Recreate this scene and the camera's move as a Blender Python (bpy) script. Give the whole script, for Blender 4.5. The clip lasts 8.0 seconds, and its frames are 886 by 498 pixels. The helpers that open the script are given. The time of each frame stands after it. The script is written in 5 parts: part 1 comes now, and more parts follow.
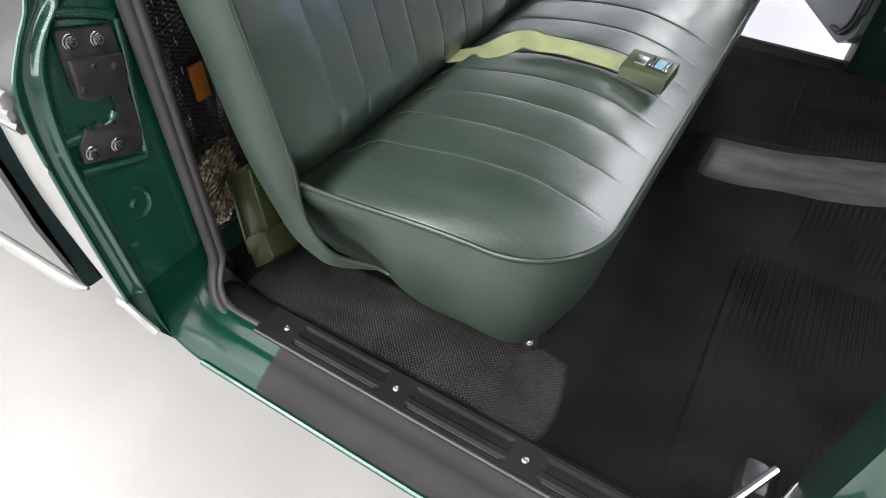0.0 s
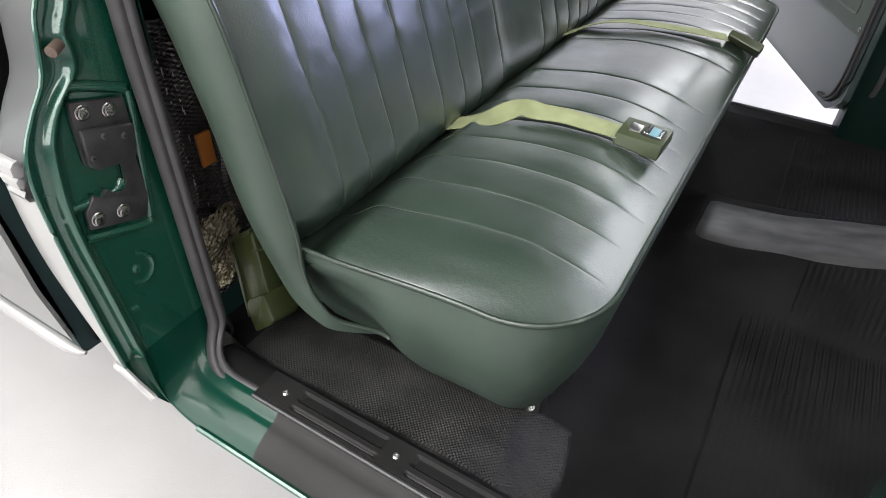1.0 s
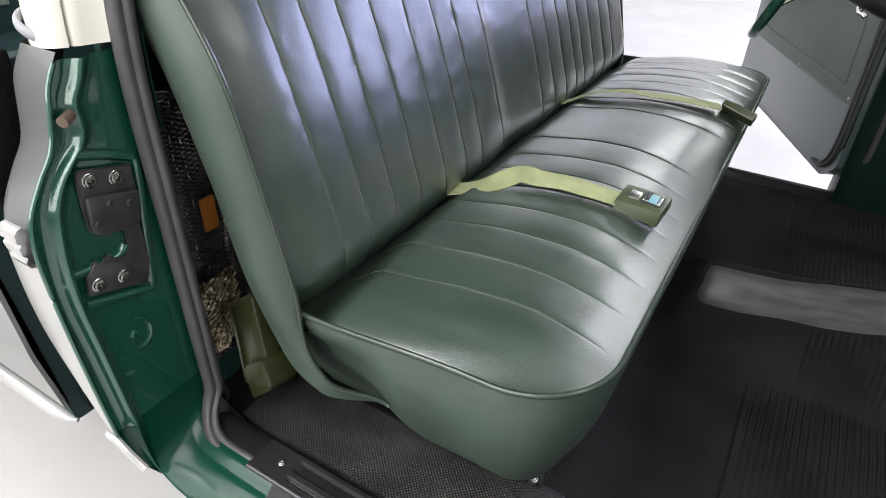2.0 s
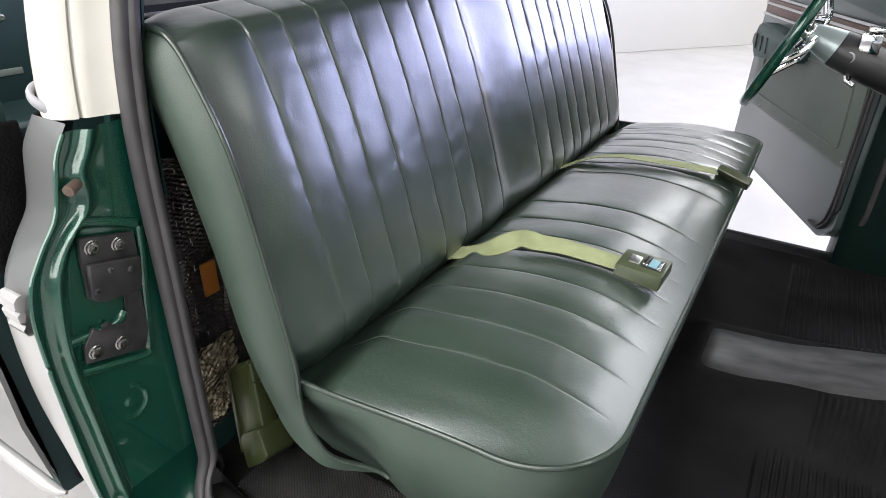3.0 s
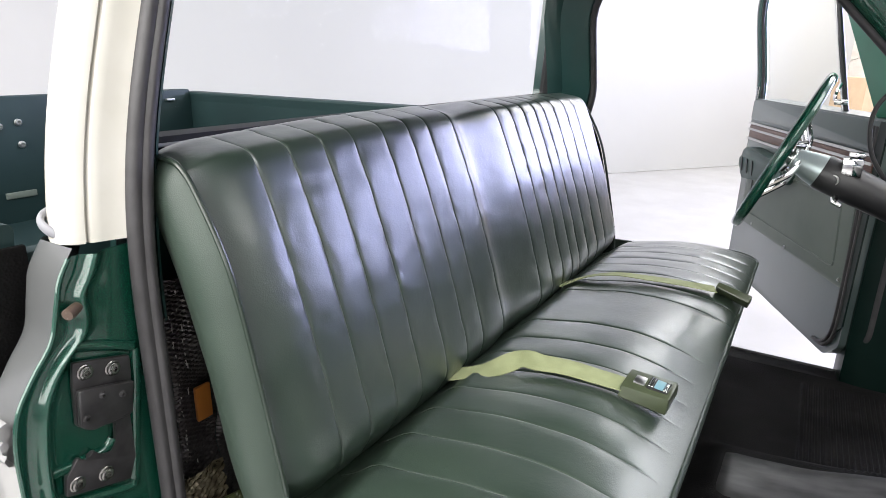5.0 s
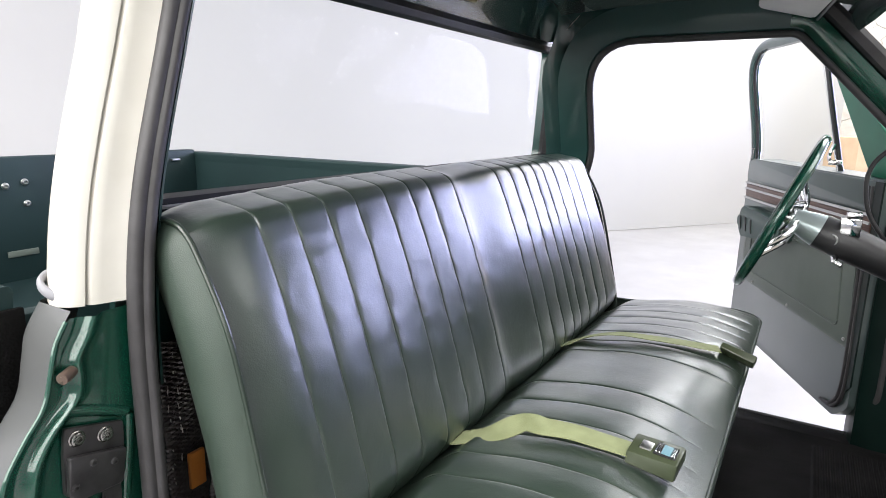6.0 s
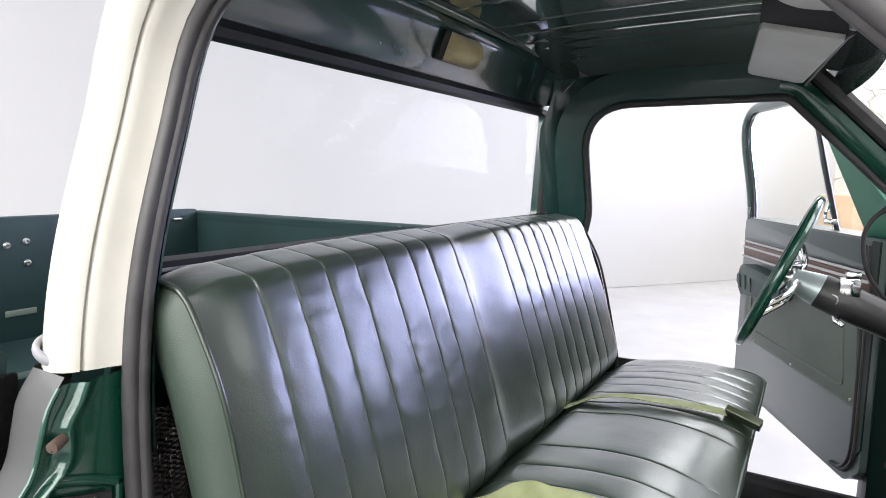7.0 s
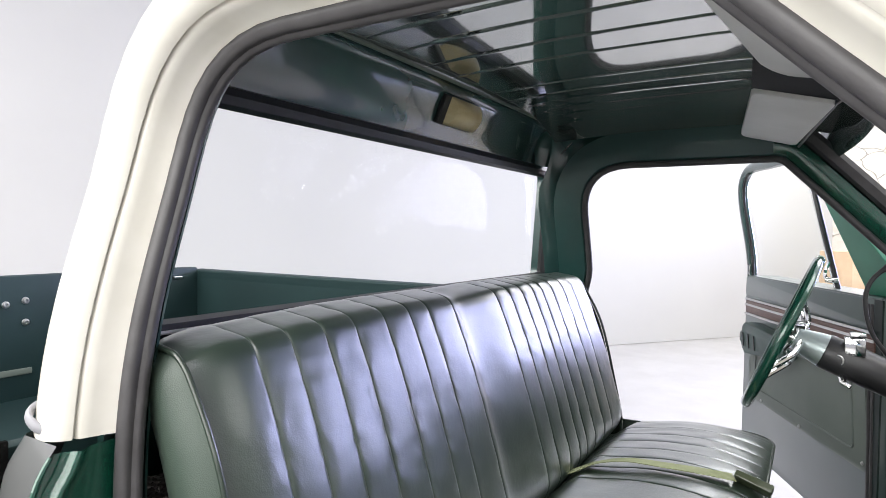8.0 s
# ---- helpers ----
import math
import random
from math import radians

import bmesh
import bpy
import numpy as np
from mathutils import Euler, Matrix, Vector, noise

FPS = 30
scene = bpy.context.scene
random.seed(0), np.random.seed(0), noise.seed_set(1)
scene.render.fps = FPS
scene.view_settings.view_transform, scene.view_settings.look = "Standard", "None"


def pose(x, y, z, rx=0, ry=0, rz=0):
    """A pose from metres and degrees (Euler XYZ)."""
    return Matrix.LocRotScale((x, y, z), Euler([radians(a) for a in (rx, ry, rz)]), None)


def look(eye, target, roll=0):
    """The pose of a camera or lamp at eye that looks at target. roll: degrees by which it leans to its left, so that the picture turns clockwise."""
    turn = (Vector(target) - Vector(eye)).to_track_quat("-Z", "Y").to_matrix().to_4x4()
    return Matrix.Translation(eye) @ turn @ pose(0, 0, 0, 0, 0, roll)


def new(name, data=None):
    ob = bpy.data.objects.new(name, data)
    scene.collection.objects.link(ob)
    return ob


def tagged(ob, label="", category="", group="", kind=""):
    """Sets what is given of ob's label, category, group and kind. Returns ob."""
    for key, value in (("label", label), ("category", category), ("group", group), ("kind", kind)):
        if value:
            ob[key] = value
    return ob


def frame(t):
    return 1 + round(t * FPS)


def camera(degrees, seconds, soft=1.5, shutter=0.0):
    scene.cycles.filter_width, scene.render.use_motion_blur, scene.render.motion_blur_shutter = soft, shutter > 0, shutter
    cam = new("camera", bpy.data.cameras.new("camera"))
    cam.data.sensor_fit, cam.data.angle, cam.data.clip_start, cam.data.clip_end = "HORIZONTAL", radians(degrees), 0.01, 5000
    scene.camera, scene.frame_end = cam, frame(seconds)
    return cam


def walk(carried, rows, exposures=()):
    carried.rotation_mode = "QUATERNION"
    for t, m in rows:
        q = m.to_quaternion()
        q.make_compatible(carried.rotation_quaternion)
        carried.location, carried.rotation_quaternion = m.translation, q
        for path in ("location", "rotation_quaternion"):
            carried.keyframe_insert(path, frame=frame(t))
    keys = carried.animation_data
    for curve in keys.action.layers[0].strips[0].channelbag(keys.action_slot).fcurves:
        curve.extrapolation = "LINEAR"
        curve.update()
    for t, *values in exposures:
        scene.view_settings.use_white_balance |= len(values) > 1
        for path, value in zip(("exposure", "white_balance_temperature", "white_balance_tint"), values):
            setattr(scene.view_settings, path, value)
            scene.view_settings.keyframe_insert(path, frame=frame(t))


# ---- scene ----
cam = camera(71.9, 8.0, soft=0.3)
PATH = [
    (0, (-0.031, -1.243, 1.311), (-0.75, -0.017, -0.097), 1.4),
    (0.5, (-0.032, -1.242, 1.315), (-0.786, 0.04, -0.022), 1.3),
    (1, (-0.035, -1.242, 1.32), (-0.819, 0.093, 0.053), 1.3),
    (1.5, (-0.038, -1.24, 1.323), (-0.853, 0.145, 0.133), 1.4),
    (3, (-0.045, -1.234, 1.334), (-0.944, 0.282, 0.389), 1.3),
    (3.5, (-0.046, -1.232, 1.335), (-0.97, 0.319, 0.476), 1.2),
    (4, (-0.045, -1.231, 1.338), (-0.992, 0.35, 0.562), 1.2),
    (4.5, (-0.046, -1.231, 1.34), (-1.01, 0.38, 0.651), 1.1),
    (6, (-0.051, -1.228, 1.347), (-1.058, 0.447, 0.926), 1.0),
    (6.5, (-0.05, -1.227, 1.352), (-1.068, 0.462, 1.021), 0.9),
    (7, (-0.051, -1.227, 1.355), (-1.076, 0.474, 1.117), 0.9),
    (7.5, (-0.051, -1.227, 1.358), (-1.082, 0.48, 1.212), 0.8),
    (8, (-0.052, -1.227, 1.364), (-1.087, 0.484, 1.309), 0.8),
]
walk(cam, [(t, look(eye, target, roll)) for t, eye, target, roll in PATH])

# ---------------------------------------------------------------- world, light
world = bpy.data.worlds.new("studio_world")
scene.world = world
world.use_nodes = True
world.node_tree.nodes["Background"].inputs[0].default_value = (0.9, 0.95, 1.0, 1)
world.node_tree.nodes["Background"].inputs[1].default_value = 0.3


def area_lamp(name, eye, target, sx, sy, watts, colour, spread=180):
    d = bpy.data.lights.new(name, "AREA")
    d.shape, d.size, d.size_y, d.energy, d.color = "RECTANGLE", sx, sy, watts, colour
    d.spread = radians(spread)
    ob = new(name, d)
    ob.matrix_world = look(eye, target)
    return ob


area_lamp("ceiling_lamp_side", (-0.6, -3.0, 3.7), (-0.6, -2.2, 0), 4.6, 1.8, 195, (1.0, 0.98, 0.95))
area_lamp("ceiling_lamp_far", (0.9, 4.9, 4.3), (0.8, 4.9, 0), 4.6, 3.0, 295, (0.98, 0.985, 0.99))
# Added fill with no known source, brightens the wall past the open door.
area_lamp("fill_lamp_far_wall", (0.9, 7.4, 4.3), (0.8, 7.4, 0), 2.4, 1.8, 100, (0.98, 0.985, 0.99))
area_lamp("ceiling_lamp_front", (3.6, 0.5, 4.3), (3.0, 0.4, 0), 2.4, 4.0, 175, (1.0, 0.98, 0.96))
area_lamp("ceiling_lamp_rear", (-4.6, -2.4, 4.3), (-4.6, -2.4, 0), 2.4, 3.0, 60, (1.0, 0.98, 0.96))
area_lamp("daylight_doorway", (3.18, 6.99, 2.45), (3.18 - 0.6, 6.99 - 0.8, 2.45), 5.9, 3.1, 250, (0.54, 0.575, 1.0), 100)
# Unseen fill, added to brighten the walls mirrored in the near rear corner.
area_lamp("fill_lamp_rear_wall", (-4.44, -2.92, 4.3), (-4.7, -3.1, 0), 4.2, 4.2, 170, (1.0, 0.98, 0.95))
# Made-up fill out of view, lifts the post, seat side and cab corner.
area_lamp("fill_lamp_near_side", (-1.5, -4.5, 2.7), (-0.5, 0.0, 0.9), 4.8, 2.8, 260, (1.0, 0.99, 0.96))


# ---------------------------------------------------------------- materials
def material(name, colour, rough=0.5, metal=0.0, coat=0.0, spec=0.5, gloss=1.5):
    m = bpy.data.materials.new(name)
    m.use_nodes = True
    b = m.node_tree.nodes["Principled BSDF"]
    b.inputs["Base Color"].default_value = (*colour, 1)
    b.inputs["Roughness"].default_value = rough
    b.inputs["Metallic"].default_value = metal
    b.inputs["Coat Weight"].default_value = coat
    b.inputs["Coat Roughness"].default_value = 0.06
    b.inputs["Coat IOR"].default_value = gloss
    b.inputs["Specular IOR Level"].default_value = spec
    return m


def link(m, a, b):
    m.node_tree.links.new(a, b)


def node(m, kind, **values):
    n = m.node_tree.nodes.new(kind)
    for key, v in values.items():
        n.inputs[key].default_value = v
    return n


def coords(m, stretch=(1, 1, 1)):
    c = node(m, "ShaderNodeTexCoord")
    s = node(m, "ShaderNodeMapping")
    s.inputs["Scale"].default_value = stretch
    link(m, c.outputs["Object"], s.inputs["Vector"])
    return s.outputs["Vector"]


def mottle(m, scale, low, high, stretch=(1, 1, 1), lo_at=0.35, hi_at=0.65, detail=5.0):
    """Base colour that wanders between two tones."""
    n = node(m, "ShaderNodeTexNoise", Scale=scale, Detail=detail)
    link(m, coords(m, stretch), n.inputs["Vector"])
    r = node(m, "ShaderNodeValToRGB")
    r.color_ramp.elements[0].position, r.color_ramp.elements[1].position = lo_at, hi_at
    r.color_ramp.elements[0].color, r.color_ramp.elements[1].color = (*low, 1), (*high, 1)
    link(m, n.outputs["Fac"], r.inputs["Fac"])
    link(m, r.outputs["Color"], m.node_tree.nodes["Principled BSDF"].inputs["Base Color"])


def rough_wander(m, scale, low, high, stretch=(1, 1, 1)):
    n = node(m, "ShaderNodeTexNoise", Scale=scale, Detail=6.0)
    link(m, coords(m, stretch), n.inputs["Vector"])
    r = node(m, "ShaderNodeMapRange")
    r.inputs["To Min"].default_value, r.inputs["To Max"].default_value = low, high
    r.inputs["From Min"].default_value, r.inputs["From Max"].default_value = 0.3, 0.7
    link(m, n.outputs["Fac"], r.inputs["Value"])
    link(m, r.outputs["Result"], m.node_tree.nodes["Principled BSDF"].inputs["Roughness"])


def relief(m, layers, distance=0.001):
    """Bump from layers of (kind, scale, strength, stretch)."""
    last = None
    for kind, scale, strength, stretch in layers:
        n = node(m, "ShaderNodeTexVoronoi" if kind == "cells" else "ShaderNodeTexNoise", Scale=scale)
        link(m, coords(m, stretch), n.inputs["Vector"])
        b = node(m, "ShaderNodeBump", Strength=strength, Distance=distance)
        link(m, n.outputs["Distance" if kind == "cells" else "Fac"], b.inputs["Height"])
        if last:
            link(m, last, b.inputs["Normal"])
        last = b.outputs["Normal"]
    link(m, last, m.node_tree.nodes["Principled BSDF"].inputs["Normal"])


VINYL = material("green_vinyl", (0.045, 0.058, 0.047), 0.32, coat=1.0, spec=0.6, gloss=1.6)
VINYL.node_tree.nodes["Principled BSDF"].inputs["Coat Roughness"].default_value = 0.285
mottle(VINYL, 9, (0.021, 0.036, 0.024), (0.029, 0.046, 0.032))
rough_wander(VINYL, 14, 0.29, 0.42)
relief(VINYL, [("cells", 520, 0.15, (1, 1, 1)), ("noise", 130, 0.24, (1, 1, 1)), ("noise", 34, 0.20, (1, 1, 1)), ("noise", 12, 0.16, (1, 1, 1))], 0.002)
VINYL.node_tree.nodes["Principled BSDF"].inputs["Specular Tint"].default_value = (0.86, 0.88, 1.0, 1)
SILLGREEN = material("satin_green_sill_paint", (0.004, 0.06, 0.036), 0.24, 0.0, 0.10, spec=0.2)
mottle(SILLGREEN, 900, (0.002, 0.028, 0.017), (0.004, 0.042, 0.027), detail=1)
SILLGREEN.node_tree.nodes["Principled BSDF"].inputs["Coat Roughness"].default_value = 0.07
# body green brightened, so the light on the vent frame is in its colour
LITGREEN = material("lit_green_vent_frame_paint", (0.02, 0.15, 0.085), 0.45)
mottle(LITGREEN, 9, (0.024, 0.20, 0.115), (0.032, 0.235, 0.14))
# green darkened to near black, with the far side's shade in the colour
SHADEDGREEN = material("shaded_green_post_paint", (0.003, 0.012, 0.010), 0.4, spec=0.25)
mottle(SHADEDGREEN, 8, (0.002, 0.010, 0.008), (0.004, 0.015, 0.012))
TRIMGREEN = material("dark_green_trim_paint", (0.006, 0.026, 0.023), 0.38, coat=0.3, spec=0.5)
mottle(TRIMGREEN, 5, (0.013, 0.048, 0.044), (0.018, 0.058, 0.053))
STITCH = material("pale_green_thread", (0.10, 0.12, 0.10), 0.6)
SKIRT = material("green_vinyl_plain", (0.045, 0.062, 0.05), 0.45)
mottle(SKIRT, 8, (0.033, 0.050, 0.038), (0.043, 0.063, 0.049))
relief(SKIRT, [("cells", 700, 0.10, (1, 1, 1)), ("noise", 7, 0.55, (1, 1, 0.5)), ("noise", 28, 0.12, (1, 1, 1))], 0.003)
PAINT = material("green_metallic_paint", (0.004, 0.06, 0.036), 0.24, 0.2, 1.0, gloss=1.55)
PAINT.node_tree.nodes["Principled BSDF"].inputs["Coat Roughness"].default_value = 0.06
mottle(PAINT, 900, (0.0035, 0.050, 0.031), (0.008, 0.075, 0.048), detail=1)
DARKPAINT = material("dark_green_interior_paint", (0.006, 0.028, 0.024), 0.25, 0.0, 1.0, gloss=1.45)
DARKPAINT.node_tree.nodes["Principled BSDF"].inputs["Coat Roughness"].default_value = 0.05
mottle(DARKPAINT, 6, (0.018, 0.052, 0.048), (0.025, 0.066, 0.060))
relief(DARKPAINT, [("noise", 5, 0.06, (1, 1, 1))], 0.002)
ROOFPAINT = material("glossy_dark_green_roof_paint", (0.15, 0.18, 0.17), 0.10, 0.50, 1.0, gloss=3.6)
ROOFPAINT.node_tree.nodes["Principled BSDF"].inputs["Coat Roughness"].default_value = 0.03
mottle(ROOFPAINT, 6, (0.14, 0.17, 0.16), (0.16, 0.195, 0.185))
BEDPAINT = material("dull_dark_green_bed_paint", (0.004, 0.030, 0.025), 0.6, 0.0, 0.05, spec=0.3)
mottle(BEDPAINT, 3, (0.007, 0.021, 0.022), (0.010, 0.028, 0.029))
relief(BEDPAINT, [("noise", 4, 0.1, (1, 1, 1))], 0.004)
CREAM = material("cream_white_paint", (0.80, 0.77, 0.68), 0.35, 0.0, 0.5)
mottle(CREAM, 12, (0.61, 0.59, 0.525), (0.67, 0.65, 0.59))
WHITEPAINT = material("white_body_paint", (0.8, 0.8, 0.79), 0.3, 0.0, 0.6)
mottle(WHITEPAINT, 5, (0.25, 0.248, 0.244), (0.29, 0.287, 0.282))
# grey puts the cab corner's shade and reflections into its colour
CORNERSHADE = material("shaded_cab_corner_paint", (0.22, 0.22, 0.215), 0.35, 0.0, 0.6)
mottle(CORNERSHADE, 6, (0.085, 0.088, 0.088), (0.105, 0.108, 0.108))
GASKET = material("pale_grey_gasket", (0.40, 0.40, 0.43), 0.45)
mottle(GASKET, 20, (0.22, 0.22, 0.24), (0.27, 0.27, 0.29))
# white body paint greyed down, the bed side's shade painted in
SHADEDWHITE = material("shaded_white_body_paint", (0.2, 0.2, 0.198), 0.35, 0.0, 0.5)
mottle(SHADEDWHITE, 5, (0.10, 0.101, 0.10), (0.125, 0.126, 0.125))
PIPING = material("green_vinyl_piping", (0.03, 0.045, 0.034), 0.34, 0.0, 0.3)
mottle(PIPING, 40, (0.018, 0.029, 0.021), (0.026, 0.038, 0.029))
RUBBER = material("weatherstrip_rubber", (0.05, 0.047, 0.051), 0.5)
mottle(RUBBER, 30, (0.036, 0.034, 0.036), (0.050, 0.048, 0.050))
relief(RUBBER, [("noise", 300, 0.15, (1, 1, 1))], 0.001)
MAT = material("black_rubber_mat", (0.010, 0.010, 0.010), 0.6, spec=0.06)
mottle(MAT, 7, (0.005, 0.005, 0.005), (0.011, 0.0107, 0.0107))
rough_wander(MAT, 5, 0.45, 0.75)
relief(MAT, [("noise", 40, 0.2, (1, 1, 1)), ("cells", 260, 0.35, (1, 1, 1))], 0.002)
MATEDGE = material("studded_black_rubber", (0.03, 0.03, 0.03), 0.46, spec=0.28)
mottle(MATEDGE, 12, (0.010, 0.0098, 0.0097), (0.021, 0.0205, 0.0203))
TUNNELMAT = material("worn_smooth_rubber", (0.045, 0.045, 0.045), 0.42)
mottle(TUNNELMAT, 9, (0.014, 0.014, 0.014), (0.058, 0.058, 0.058), (1, 3, 1))
rough_wander(TUNNELMAT, 16, 0.33, 0.55)
SILL = material("satin_black_sill_paint", (0.024, 0.023, 0.024), 0.5, spec=0.2)
mottle(SILL, 9, (0.010, 0.0098, 0.0098), (0.017, 0.0165, 0.0165))
relief(SILL, [("noise", 380, 0.12, (1, 1, 1))], 0.001)
BLACK = material("black_plastic", (0.012, 0.012, 0.013), 0.38)
mottle(BLACK, 20, (0.015, 0.015, 0.0165), (0.022, 0.022, 0.0235))
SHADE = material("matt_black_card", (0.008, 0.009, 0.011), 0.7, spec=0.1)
BRACKET = material("grey_phosphate_steel", (0.055, 0.053, 0.055), 0.42, 0.6)
mottle(BRACKET, 40, (0.045, 0.043, 0.045), (0.07, 0.068, 0.07))
STEEL = material("bright_zinc_steel", (0.55, 0.55, 0.54), 0.3, 1.0)
ZINC = material("dull_zinc_bolt", (0.34, 0.33, 0.32), 0.2, 1.0)
relief(ZINC, [("noise", 300, 0.25, (1, 1, 1))], 0.002)
BROWN = material("brown_rubber", (0.09, 0.06, 0.045), 0.6)
CHROME = material("chrome", (0.82, 0.82, 0.82), 0.1, 1.0)
WEBBING = material("olive_webbing", (0.36, 0.38, 0.19), 0.75)
mottle(WEBBING, 25, (0.24, 0.27, 0.135), (0.31, 0.34, 0.18))
relief(WEBBING, [("noise", 700, 0.5, (1, 0.2, 1))], 0.0015)
OLIVE = material("olive_plastic", (0.05, 0.065, 0.018), 0.35)
mottle(OLIVE, 14, (0.016, 0.020, 0.006), (0.024, 0.030, 0.009))
BUCKLE = material("olive_metal_buckle", (0.05, 0.062, 0.034), 0.28, 0.0)
BUTTON = material("blue_grey_button", (0.16, 0.30, 0.36), 0.3)
TRIMCARD = material("grey_green_door_card", (0.12, 0.145, 0.125), 0.5)
mottle(TRIMCARD, 5, (0.11, 0.135, 0.115), (0.135, 0.16, 0.14))
DOORPAINT = material("grey_green_door_paint", (0.075, 0.105, 0.10), 0.35, 0.0, 0.4)
mottle(DOORPAINT, 4, (0.068, 0.096, 0.092), (0.082, 0.112, 0.107))
ARMGREEN = material("dark_green_armrest_plastic", (0.03, 0.065, 0.055), 0.4)
mottle(ARMGREEN, 12, (0.027, 0.060, 0.050), (0.034, 0.070, 0.060))
WOOD = material("wood_grain_trim", (0.13, 0.07, 0.05), 0.4)
mottle(WOOD, 30, (0.10, 0.05, 0.038), (0.17, 0.095, 0.07), (1, 1, 14))
FOIL = material("foil_insulation", (0.62, 0.56, 0.42), 0.22, 0.7)
mottle(FOIL, 40, (0.24, 0.20, 0.13), (0.84, 0.74, 0.52))
relief(FOIL, [("cells", 160, 0.5, (1, 1, 1))], 0.004)
FOILDARK = material("dark_quilted_insulation", (0.11, 0.103, 0.102), 0.26, 0.45)
relief(FOILDARK, [("noise", 60, 0.5, (1, 1, 1))], 0.004)
GLINT = material("bright_foil_glint", (0.8, 0.77, 0.72), 0.25, 0.5)
ORANGE = material("orange_sticker", (0.45, 0.16, 0.03), 0.5)
LENS = material("yellowed_lamp_lens", (0.62, 0.50, 0.24), 0.3)
mottle(LENS, 9, (0.50, 0.38, 0.16), (0.72, 0.62, 0.36), (1, 1, 3))
VISOR = material("grey_visor_vinyl", (0.27, 0.275, 0.26), 0.5)
mottle(VISOR, 8, (0.56, 0.555, 0.535), (0.63, 0.625, 0.605))
relief(VISOR, [("cells", 300, 0.25, (1, 1, 1))], 0.001)
HUBGREY = material("silver_hub_metal", (0.36, 0.42, 0.42), 0.32, 0.6)
WALL = material("white_studio_wall", (0.56, 0.56, 0.565), 0.7)
mottle(WALL, 0.7, (0.465, 0.464, 0.462), (0.49, 0.489, 0.487))
relief(WALL, [("noise", 60, 0.1, (1, 1, 1))], 0.002)
FLOOR = material("grey_epoxy_floor", (0.58, 0.57, 0.57), 0.32)
mottle(FLOOR, 2.5, (0.365, 0.358, 0.354), (0.415, 0.408, 0.404))
rough_wander(FLOOR, 6, 0.30, 0.35)
relief(FLOOR, [("noise", 90, 0.10, (1, 1, 1)), ("noise", 240, 0.22, (1, 1, 1))], 0.002)
CEIL = material("white_ceiling", (0.8, 0.8, 0.8), 0.8)
mottle(CEIL, 1.0, (0.77, 0.77, 0.77), (0.82, 0.82, 0.82))
BEIGE = material("beige_stone_wall", (0.42, 0.36, 0.29), 0.8)
mottle(BEIGE, 3, (0.66, 0.60, 0.53), (0.80, 0.76, 0.70), (1, 1, 2.5))
_v = node(BEIGE, "ShaderNodeTexVoronoi", Scale=2.6)
_v.feature = "DISTANCE_TO_EDGE"
_n = node(BEIGE, "ShaderNodeTexNoise", Scale=3.0)
_m = node(BEIGE, "ShaderNodeMix", Factor=0.25)
_m.data_type = "VECTOR"
_c = coords(BEIGE, (1, 1, 1.6))
link(BEIGE, _c, _n.inputs["Vector"])
link(BEIGE, _c, _m.inputs[4])
link(BEIGE, _n.outputs["Color"], _m.inputs[5])
link(BEIGE, _m.outputs[1], _v.inputs["Vector"])
_r = node(BEIGE, "ShaderNodeMapRange")
_r.inputs["From Max"].default_value = 0.02
_b = node(BEIGE, "ShaderNodeBump", Strength=1.0, Distance=0.03)
link(BEIGE, _v.outputs["Distance"], _r.inputs["Value"])
link(BEIGE, _r.outputs["Result"], _b.inputs["Height"])
link(BEIGE, _b.outputs["Normal"], BEIGE.node_tree.nodes["Principled BSDF"].inputs["Normal"])
CARD = material("tan_cardboard", (0.55, 0.40, 0.26), 0.8)
mottle(CARD, 6, (0.52, 0.37, 0.24), (0.58, 0.43, 0.28))

GLASS = bpy.data.materials.new("clear_glass")
GLASS.use_nodes = True
GLASS.node_tree.nodes.clear()
_o = node(GLASS, "ShaderNodeOutputMaterial")
_t = node(GLASS, "ShaderNodeBsdfTransparent")
_t.inputs[0].default_value = (0.985, 0.992, 0.988, 1)
_g = node(GLASS, "ShaderNodeBsdfGlossy", Roughness=0.02)
_w = node(GLASS, "ShaderNodeLayerWeight", Blend=0.5)
_p = node(GLASS, "ShaderNodeMath")
_p.operation = "POWER"
_p.inputs[1].default_value = 5.0
_f = node(GLASS, "ShaderNodeMapRange")
_f.inputs["To Min"].default_value, _f.inputs["To Max"].default_value = 0.0005, 0.22
link(GLASS, _w.outputs["Facing"], _p.inputs[0])
link(GLASS, _p.outputs[0], _f.inputs["Value"])
_x = node(GLASS, "ShaderNodeMixShader")
link(GLASS, _f.outputs[0], _x.inputs[0])
link(GLASS, _t.outputs[0], _x.inputs[1])
link(GLASS, _g.outputs[0], _x.inputs[2])
link(GLASS, _x.outputs[0], _o.inputs[0])


# ---------------------------------------------------------------- mesh tools
def part(name, bm, mat, parent=None, label="", smooth=True, flat=0.6):
    """Links a bmesh as one mesh object, under parent if there is one."""
    bmesh.ops.recalc_face_normals(bm, faces=bm.faces)
    me = bpy.data.meshes.new(name)
    for f in bm.faces:
        f.smooth = smooth
    if smooth:
        for e in bm.edges:
            if len(e.link_faces) == 2 and e.calc_face_angle(0) > flat:
                e.smooth = False
    bm.to_mesh(me)
    bm.free()
    me.materials.append(mat)
    ob = new(name, me)
    if parent:
        ob.parent = parent
    if label:
        tagged(ob, label)
    return ob


